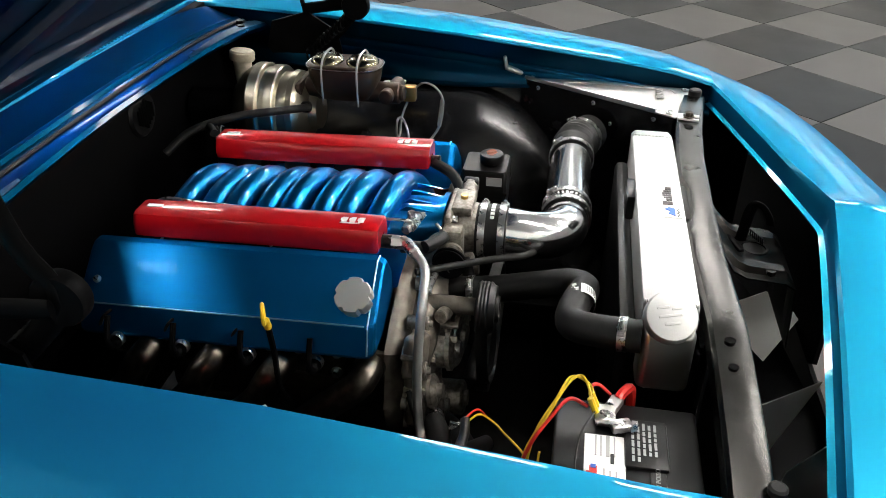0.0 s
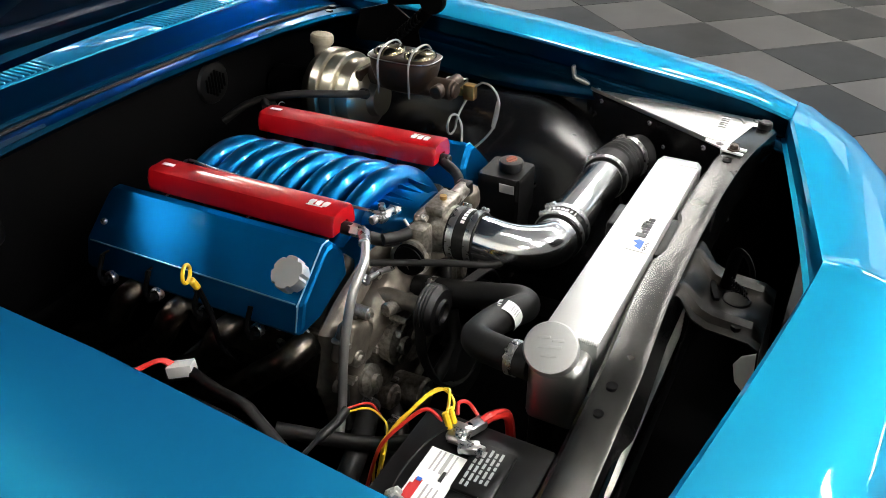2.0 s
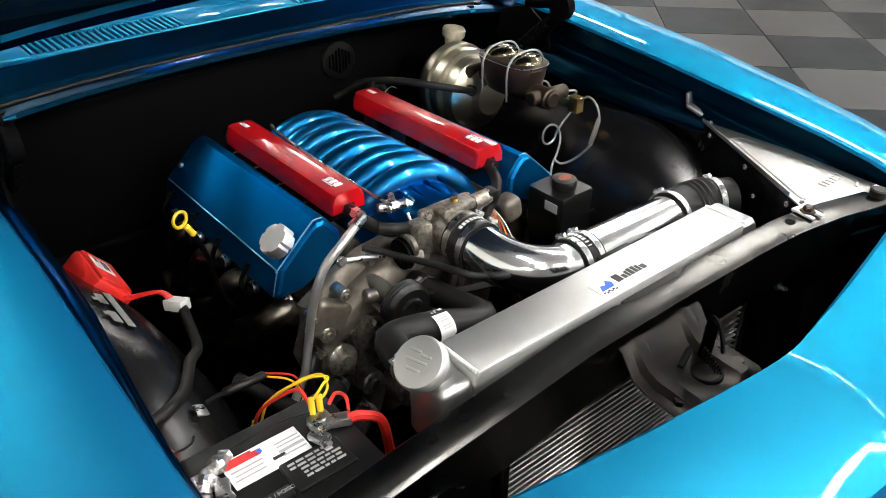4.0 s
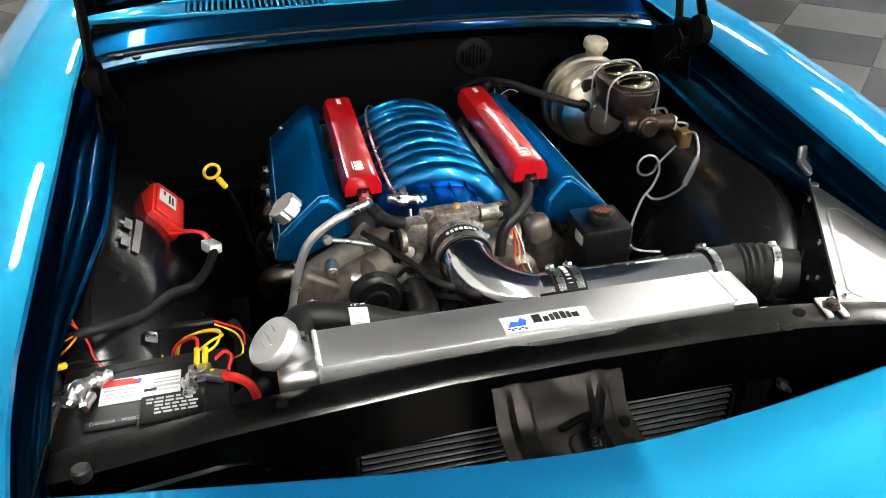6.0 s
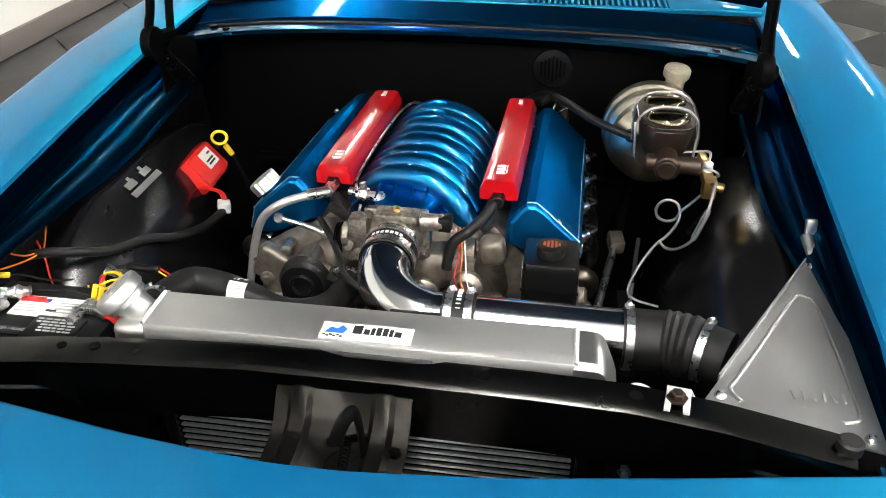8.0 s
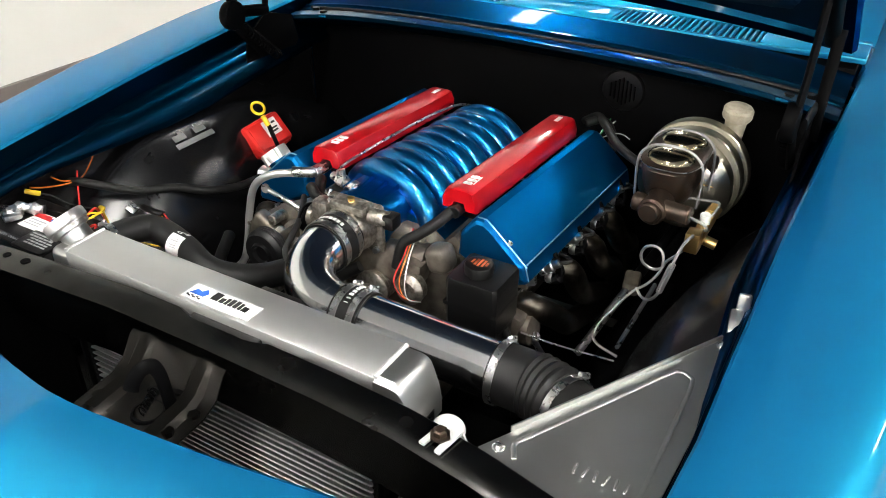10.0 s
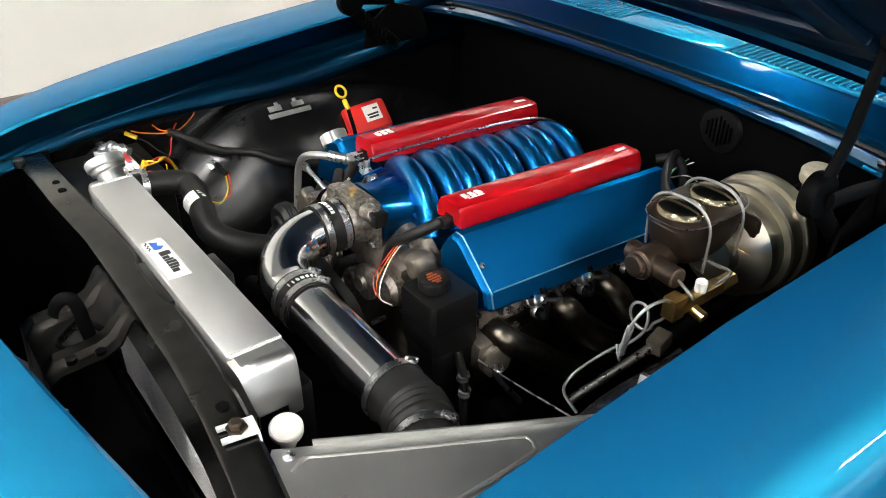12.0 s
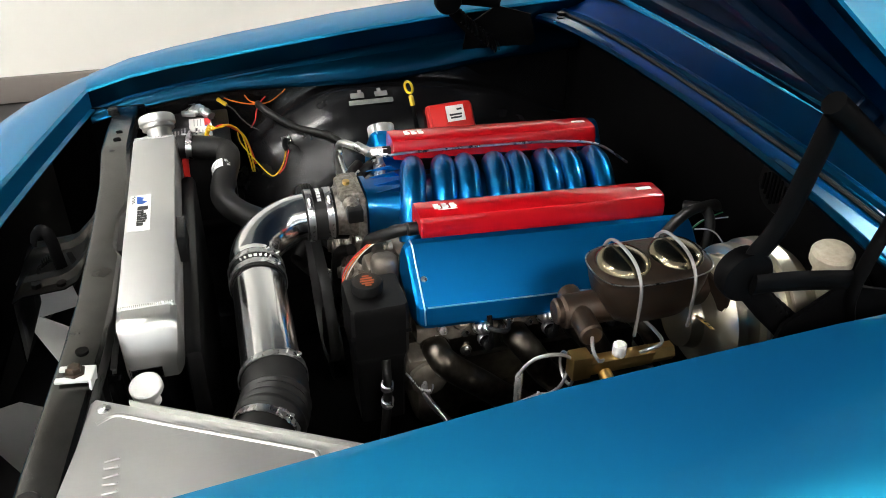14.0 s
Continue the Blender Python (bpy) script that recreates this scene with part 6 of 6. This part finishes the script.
# ---- battery ----
def battery():
    t = thing("battery", (-0.615, -0.32, 0.63), "black car battery with white label and clamped cables", "battery")
    x0, x1, y0, y1, z = -0.735, -0.5, -0.425, -0.235, 0.832
    bm = B()
    box(bm, ((x0 + x1) / 2, (y0 + y1) / 2, 0.725), (x1 - x0, y1 - y0, 0.17), 0.006)
    part("case", bm, M_PLASTIC, t)
    bm = B()
    box(bm, ((x0 + x1) / 2, (y0 + y1) / 2, 0.82), (x1 - x0 + 0.006, y1 - y0 + 0.006, 0.024), 0.005)
    part("lid", bm, M_PLASTIC, t)
    bm = B()
    box(bm, (-0.577, -0.356, z + 0.002), (0.09, 0.058, 0.009), 0.004)
    box(bm, (-0.66, -0.37, z + 0.001), (0.07, 0.02, 0.005), 0.002)
    part("vent_cover", bm, M_PLASTIC, t)
    bm = B()
    box(bm, (-0.624, -0.301, z + 0.0012), (0.113, 0.054, 0.0014))
    lb = part("label", bm, M_WHITE, t, "white printed label")
    for c, s2, m2 in (((-0.652, -0.284, z + 0.0024), (0.052, 0.014, 0.0008), M_REDINK), ((-0.63, -0.279, z + 0.0032), (0.012, 0.004, 0.0008), M_WHITE), ((-0.627, -0.286, z + 0.0032), (0.006, 0.007, 0.0008), M_BLUEINK), ((-0.588, -0.289, z + 0.0024), (0.036, 0.0022, 0.0008), M_GREYINK), ((-0.588, -0.296, z + 0.0024), (0.036, 0.0022, 0.0008), M_GREYINK), ((-0.588, -0.305, z + 0.0024), (0.038, 0.005, 0.0008), M_GREYINK), ((-0.588, -0.314, z + 0.0024), (0.036, 0.0022, 0.0008), M_GREYINK), ((-0.61, -0.311, z + 0.0024), (0.018, 0.005, 0.0008), M_INK), ((-0.652, -0.3, z + 0.0024), (0.046, 0.0025, 0.0008), M_GREYINK), ((-0.652, -0.308, z + 0.0024), (0.04, 0.002, 0.0008), M_GREYINK), ((-0.654, -0.316, z + 0.0024), (0.044, 0.002, 0.0008), M_GREYINK)):
        bm = B()
        box(bm, c, s2)
        part("print_bar", bm, m2, lb)
    random.seed(12)
    for y in (-0.338, -0.3455, -0.353, -0.3605, -0.368):
        x = -0.613 + (0.012 if y < -0.35 else 0)
        while x < -0.55:
            w = random.uniform(0.006, 0.014)
            bm = B()
            box(bm, (x + w / 2, y, z + 0.0069), (w, 0.0036, 0.0006))
            part("warning_bar", bm, M_GREYINK, t)
            x += w + 0.0028
    cu = bpy.data.curves.new("warning", "FONT")
    cu.body = "DANGER / POISON"
    cu.size = 0.0088
    tmp = new("warning_text", cu)
    me = bpy.data.meshes.new_from_object(tmp)
    bpy.data.objects.remove(tmp)
    me.materials.append(M_GREYINK)
    tx = new("warning_text", me)
    tx.parent = t
    tx.location = Vector((-0.688, -0.372, z + 0.0052)) - PLACE[t.name]
    # terminals
    for x, y, sx in ((-0.538, -0.3, 1), (-0.712, -0.3, -1)):
        bm = B()
        lathe(bm, [(0.009, -0.004), (0.008, 0.022), (0, 0.022)], (x, y, z), (0, 0, 1), 14)
        box(bm, (x, y, z + 0.011), (0.034, 0.03, 0.016), 0.005)
        box(bm, (x + sx * 0.024, y - 0.012, z + 0.01), (0.034, 0.02, 0.015), 0.005, rot(0, 0, -25 * sx))
        box(bm, (x - sx * 0.016, y - 0.022, z + 0.01), (0.02, 0.03, 0.013), 0.004, rot(0, 0, 20 * sx))
        part("terminal_clamp", bm, M_STEEL, t, "grey lead terminal clamp")
        bm = B()
        rod(bm, (x - sx * 0.016, y - 0.042, z + 0.012), (x - sx * 0.016, y - 0.005, z + 0.014), 0.0045, 8)
        rod(bm, (x - sx * 0.016, y - 0.036, z + 0.012), (x - sx * 0.016, y - 0.044, z + 0.012), 0.008, 6)
        part("clamp_bolt", bm, M_STEEL, t)
    for name, m2, pts, r in (("positive_cable", M_REDPL, [(-0.505, -0.318, z + 0.012), (-0.485, -0.327, z + 0.012), (-0.463, -0.34, z - 0.004), (-0.452, -0.345, z - 0.09)], 0.0075),
                             ("negative_cable", M_RUBBER, [(-0.73, -0.31, z + 0.01), (-0.742, -0.33, z + 0.0), (-0.745, -0.38, z - 0.03), (-0.74, -0.45, z - 0.06)], 0.008),
                             ("yellow_wire", M_YELLOW, [(-0.537, -0.28, z + 0.036), (-0.515, -0.272, z + 0.046), (-0.5, -0.262, z + 0.046), (-0.52, -0.245, z + 0.044), (-0.56, -0.222, z + 0.02), (-0.585, -0.195, z - 0.03), (-0.59, -0.185, z - 0.12)], 0.0021),
                             ("yellow_wire", M_YELLOW, [(-0.532, -0.283, z + 0.03), (-0.51, -0.276, z + 0.04), (-0.505, -0.25, z + 0.046), (-0.54, -0.232, z + 0.034), (-0.575, -0.205, z - 0.01), (-0.592, -0.19, z - 0.12)], 0.0021),
                             ("red_wire", M_REDPL, [(-0.54, -0.275, z + 0.026), (-0.54, -0.25, z + 0.036), (-0.56, -0.228, z + 0.02), (-0.585, -0.2, z - 0.02), (-0.595, -0.18, z - 0.1)], 0.0028),
                             ("red_wire", M_REDPL, [(-0.515, -0.285, z + 0.02), (-0.5, -0.28, z + 0.028), (-0.49, -0.29, z + 0.024), (-0.497, -0.308, z + 0.014)], 0.0028),
                             ("sense_wire", M_RUBBER, [(-0.545, -0.285, z + 0.022), (-0.58, -0.268, z + 0.014), (-0.64, -0.262, z + 0.008), (-0.69, -0.27, z + 0.004)], 0.0014)):
        bm = B()
        tube(bm, pts, r, 8, 7)
        part(name, bm, m2, t)
    # cable wrapped in crumpled metal tape, on the negative side
    bm = B()
    random.seed(31)
    tube(bm, [(-0.722, -0.318, z + 0.002), (-0.714, -0.308, z + 0.016), (-0.7, -0.296, z + 0.018), (-0.684, -0.284, z + 0.014), (-0.668, -0.272, z + 0.01)], lambda t: 0.0105 + 0.0022 * math.sin(19 * t), 12, 8)
    for v in bm.verts:
        v.co += Vector([random.uniform(-0.0016, 0.0016) for _ in range(3)])
    part("wrapped_cable", bm, M_FOIL, t, "cable end wrapped in crumpled silver tape", 20)
    for x, y in ((-0.542, -0.287), (-0.53, -0.288)):
        bm = B()
        rod(bm, (x, y, z + 0.018), (x + 0.004, y + 0.01, z + 0.04), 0.0048, 8, 0.001)
        part("crimp_terminal", bm, M_YELLOW, t)
    bm = B()
    box(bm, (-0.615, -0.33, 0.632), (0.27, 0.22, 0.012), 0.004)
    part("tray", bm, M_FLATBLK, t)


battery()


# ---- loose electrics on the inner fender ----
def ignition_box():
    t = thing("ignition_module", (-0.615, 0.35, 0.78), "red plastic ignition module on the black inner fender", "ignition module")
    ey = Vector((0.0, 1.0, 0.05)).normalized()
    ez = Vector((0.77, 0.03, 0.64))
    ez = (ez - ey * ez.dot(ey)).normalized()
    ex = ey.cross(ez)
    m = Matrix((ex, ey, ez)).transposed().to_4x4()
    m.translation = Vector((-0.636, 0.347, 0.774))
    bm = B()
    box(bm, (0, 0, 0), (0.088, 0.13, 0.054), 0.012)
    box(bm, (0, 0.0, 0.027), (0.072, 0.112, 0.008), 0.003)
    for k in range(-3, 4):
        box(bm, (0.0435, k * 0.016, 0.0), (0.005, 0.006, 0.042), 0.001, seg=1)
    bmesh.ops.transform(bm, matrix=m, verts=bm.verts)
    part("case", bm, M_REDPL, t)
    bm = B()
    box(bm, (-0.008, 0.012, 0.0315), (0.044, 0.05, 0.001))
    bmesh.ops.transform(bm, matrix=m, verts=bm.verts)
    lb = part("label", bm, M_WHITE, t, "small white label")
    for dx, dy, w in ((-0.018, 0.024, 0.014), (-0.004, 0.012, 0.034), (0.004, 0.012, 0.03)):
        bm = B()
        box(bm, (dx, dy, 0.0325), (0.005, w, 0.0006))
        bmesh.ops.transform(bm, matrix=m, verts=bm.verts)
        part("print_bar", bm, M_INK, lb)
    a = m @ Vector((0.02, -0.063, 0))
    for k in range(3):
        bm = B()
        tube(bm, [a + Vector((0.006 * k, 0, 0.004 * k)), (-0.56 + 0.004 * k, 0.26, 0.765), (-0.542 + 0.004 * k, 0.245, 0.752)], 0.003, 6, 6)
        part("lead", bm, M_REDPL, t)
    bm = B()
    box(bm, (-0.534, 0.228, 0.745), (0.028, 0.045, 0.022), 0.003, rot(-10, 10, 25))
    part("plug", bm, M_WHITEPL, t, "white connector plug")
    # wiring loom along the inner fender
    w = thing("wiring_loom", (-0.56, 0.1, 0.6), "black corrugated wiring loom along the inner fender", "wiring loom")
    bm = B()
    tube(bm, [(-0.53, 0.21, 0.742), (-0.545, 0.14, 0.742), (-0.568, 0.06, 0.762), (-0.602, 0.004, 0.786), (-0.64, -0.068, 0.8), (-0.68, -0.125, 0.828), (-0.715, -0.148, 0.838), (-0.75, -0.15, 0.83)], 0.0095, 12, 10)
    part("loom", bm, M_RUBBER, w)
    bm = B()
    tube(bm, [(-0.51, 0.06, 0.66), (-0.47, -0.02, 0.64), (-0.42, -0.08, 0.61), (-0.36, -0.12, 0.58)], 0.014, 12, 8)
    part("loom", bm, M_RUBBER, w)
    for m2, pts in ((M_ORWIRE, [(-0.757, -0.075, 0.862), (-0.752, -0.088, 0.852), (-0.74, -0.118, 0.838), (-0.729, -0.145, 0.838), (-0.736, -0.175, 0.838), (-0.75, -0.215, 0.845), (-0.765, -0.235, 0.85)]),
                    (M_REDPL, [(-0.745, -0.13, 0.85), (-0.729, -0.145, 0.842), (-0.716, -0.158, 0.824), (-0.712, -0.165, 0.8), (-0.7, -0.178, 0.786)]),
                    (M_ORWIRE, [(-0.729, -0.145, 0.838), (-0.745, -0.17, 0.842), (-0.765, -0.182, 0.852)]),
                    (M_RUBBER, [(-0.735, -0.232, 0.842), (-0.722, -0.215, 0.832), (-0.7, -0.2, 0.815), (-0.68, -0.18, 0.8), (-0.67, -0.16, 0.79)]),
                    (M_YELLOW, [(-0.6, -0.215, 0.82), (-0.6, -0.21, 0.79), (-0.548, -0.185, 0.768), (-0.5, -0.158, 0.748), (-0.482, -0.142, 0.748), (-0.49, -0.12, 0.77), (-0.53, -0.105, 0.79)]),
                    (M_REDPL, [(-0.478, -0.132, 0.752), (-0.482, -0.115, 0.772), (-0.525, -0.1, 0.79)])):
        bm = B()
        tube(bm, pts, 0.0018, 6, 8)
        part("wire", bm, m2, w)
    bm = B()
    rod(bm, (-0.735, -0.232, 0.842), (-0.756, -0.252, 0.852), 0.0055, 8, 0.001)
    part("crimp_terminal", bm, M_YELLOW, w)
    bm = B()
    box(bm, (-0.632, -0.096, 0.772), (0.022, 0.022, 0.003), 0.001, rot(20, 30, 10))
    part("clip", bm, M_STEEL, w)
    # dangling plug with its boot
    bm = B()
    tube(bm, [(-0.62, -0.09, 0.775), (-0.59, -0.1, 0.788), (-0.555, -0.105, 0.79), (-0.525, -0.102, 0.788)], lambda t: 0.004 if t < 0.3 else 0.0075, 10, 6)
    part("plug", bm, M_PLASTIC, w, "black dangling plug")
    # pale emblem decal on the inner fender
    d = B()
    m = Matrix.Translation((-0.6665, 0.137, 0.8495)) @ rot(0, 38, 0)
    for c, s2 in (((0.012, 0.0, 0.0), (0.014, 0.118, 0.0012)), ((-0.009, -0.034, 0.0), (0.016, 0.036, 0.0012)), ((-0.014, -0.026, 0.0), (0.022, 0.01, 0.0012)), ((-0.009, 0.03, 0.0), (0.015, 0.034, 0.0012)), ((-0.014, 0.026, 0.0), (0.024, 0.01, 0.0012))):
        box(d, c, s2)
    bmesh.ops.transform(d, matrix=m, verts=d.verts)
    lone("decal", d, M_DECAL, "pale grey emblem decal on the black inner fender", "decal")


ignition_box()


def braided_line():
    t = thing("fuel_line", (-0.35, 0.03, 0.64), "braided steel fuel line with metal end fittings", "fuel line")
    bm = B()
    tube(bm, [(-0.225, 0.055, 0.9), (-0.25, 0.032, 0.902), (-0.3, 0.002, 0.896), (-0.345, -0.002, 0.86), (-0.372, 0.0, 0.79), (-0.388, 0.0, 0.72), (-0.405, -0.005, 0.66), (-0.44, -0.02, 0.62)], 0.0082, 14, 10)
    part("hose", bm, M_BRAID, t)
    bm = B()
    rod(bm, (-0.224, 0.085, 0.899), (-0.226, 0.05, 0.9), 0.0125, 6, 0.001)
    rod(bm, (-0.226, 0.05, 0.9), (-0.262, 0.026, 0.903), 0.0112, 10, 0.001)
    part("fitting", bm, M_STEEL, t)


M_BRAID = mat("braided_steel", (0.62, 0.62, 0.61), 0.3, 0.8, 0.18, 500, 0.35, 900)
braided_line()


def small_lines():
    for name, label, m2, pts, r in (
            ("engine_harness", "black engine wiring harness behind the intake", M_RUBBER, [(0.1, 0.06, 0.9), (0.085, 0.02, 0.885), (0.06, 0.0, 0.865), (0.03, -0.01, 0.84), (0.02, -0.02, 0.79)], 0.011),
            ("breather_hose", "black rubber breather hose beside the throttle", M_RUBBER, [(-0.215, 0.06, 0.885), (-0.19, 0.02, 0.872), (-0.155, 0.01, 0.868), (-0.13, 0.0, 0.862)], 0.012),
            ("vapour_hose", "thin black rubber hose under the elbow", M_RUBBER, [(-0.24, 0.03, 0.85), (-0.2, -0.03, 0.845), (-0.165, -0.1, 0.845), (-0.14, -0.15, 0.842), (-0.1, -0.17, 0.83), (-0.06, -0.15, 0.8)], 0.0065),
            ("fuel_crossover", "grey fuel crossover line along the intake", M_STEEL, [(-0.165, 0.04, 0.91), (-0.175, 0.1, 0.915), (-0.172, 0.3, 0.911), (-0.16, 0.46, 0.906), (-0.14, 0.54, 0.897), (-0.11, 0.6, 0.86)], 0.0028),
            ("rear_hose", "black rubber hose at the rear of the engine", M_RUBBER, [(0.16, 0.575, 0.9), (0.19, 0.6, 0.905), (0.215, 0.6, 0.885), (0.225, 0.59, 0.84), (0.21, 0.57, 0.8)], 0.01)):
        bm = B()
        tube(bm, pts, r, 10, 8)
        lone(name, bm, m2, label, "hose" if "hose" in name else "line")
    t = thing("sensor_wires", (0.03, -0.02, 0.8), "thin coloured sensor wires at the engine front", "wires")
    for m2, dx in ((M_REDPL, 0.0), (M_WHITEPL, 0.012), (M_ORWIRE, 0.006)):
        bm = B()
        tube(bm, [(0.035 + dx, 0.02, 0.86), (0.045 + dx, -0.03, 0.83), (0.04 + dx * 2, -0.06, 0.79), (0.065 + dx, -0.07, 0.765), (0.1, -0.06, 0.76)], 0.0013, 6, 8)
        part("wire", bm, m2, t)
    bm = B()
    box(bm, (0.045, 0.0, 0.785), (0.06, 0.05, 0.06), 0.015, rot(0, 10, 0))
    part("casting", bm, M_CASTD, ENG)
    bm = B()
    lathe(bm, [(0, 0), (0.03, 0), (0.032, 0.02), (0.02, 0.03), (0, 0.03)], (0.06, -0.02, 0.76), (0, -1, 0.1), 18)
    part("boss", bm, M_CAST, ENG)
    w = thing("bulkhead_wires", (0.2, 0.6, 0.86), "thin pale wires at the rear of the engine", "wires")
    for m2, pts in ((M_GREENW, [(0.19, 0.575, 0.86), (0.197, 0.59, 0.88), (0.2, 0.61, 0.892), (0.2, 0.634, 0.898)]), (M_WHITEPL, [(0.19, 0.575, 0.86), (0.196, 0.595, 0.884), (0.206, 0.62, 0.89), (0.21, 0.64, 0.892)]), (M_GREYINK, [(0.2, 0.58, 0.87), (0.225, 0.59, 0.882), (0.245, 0.596, 0.882), (0.262, 0.6, 0.872)])):
        bm = B()
        tube(bm, pts, 0.0014, 6, 6)
        part("wire", bm, m2, w)
    f = thing("firewall_plate", (0.186, 0.752, 0.93), "round ribbed black plate on the firewall", "plate")
    bm = B()
    lathe(bm, [(0, 0), (0.05, 0), (0.055, 0.004), (0.05, 0.01), (0.04, 0.012), (0, 0.012)], (0.184, 0.762, 0.925), (0, -1, 0), 32)
    part("plate", bm, M_PLASTIC, f)
    for k in range(7):
        bm = B()
        box(bm, (0.154 + 0.01 * k, 0.748, 0.925), (0.004, 0.006, 0.07 - 0.012 * abs(k - 3)), 0.001, seg=1)
        part("rib", bm, M_FLATBLK, f)


small_lines()


def steering_shaft():
    t = thing("steering_shaft", (0.35, 0.35, 0.55), "dark steel steering shaft with a joint", "steering shaft")
    for a, b, r, m2 in (((0.42, 0.75, 0.7), (0.368, 0.4, 0.625), 0.012, M_FLATBLK), ((0.368, 0.4, 0.625), (0.325, 0.2, 0.545), 0.009, M_STEEL), ((0.42, 0.4, 0.64), (0.4, 0.23, 0.57), 0.005, M_STEEL)):
        bm = B()
        rod(bm, a, b, r, 12, 0.002)
        part("shaft", bm, m2, t)
    bm = B()
    box(bm, (0.368, 0.4, 0.625), (0.036, 0.05, 0.036), 0.006, rot(10, 0, 10))
    part("joint", bm, M_CASTD, t)


steering_shaft()


# ---- floor tiles ----
def tiles():
    size = 0.645
    a = radians(45)
    bm = B()
    box(bm, (0, 0, 0), (size - 0.004, size - 0.004, 0.012), 0.0015, seg=1)
    light = finish("tile", bm, M_TILE_L)
    dark = light.copy()
    dark.materials[0] = M_TILE_D
    far = {0: B(), 1: B()}
    n = 0
    for i in range(-20, 21):
        for j in range(-20, 21):
            x = 4.14 + (i * math.cos(a) - j * math.sin(a)) * size
            y = -1.49 + (i * math.sin(a) + j * math.cos(a)) * size
            if not (-3.1 < x < 8.9 and -8.9 < y < 10.8):
                continue
            if (0.6 < x < 6.5 and -4.5 < y < 5.0) or (-3.2 < x < -0.6 and -1.0 < y < 6.0):
                if n < 300:
                    ob = new("tile", light if (i + j) % 2 else dark)
                    ob.parent = FLOOR
                    ob.matrix_parent_inverse = Matrix.Identity(4)
                    ob.location = Vector((x, y, -0.006)) - PLACE[FLOOR.name]
                    ob.rotation_euler = (0, 0, a)
                    n += 1
                    continue
            box(far[(i + j) % 2], (x, y, -0.006), (size - 0.004, size - 0.004, 0.012), 0, rot(0, 0, 45))
    for k, m2 in ((1, M_TILE_L), (0, M_TILE_D)):
        ob = part("tile_field", far[k], m2, FLOOR)
        ob["kind"] = "stuff"


tiles()
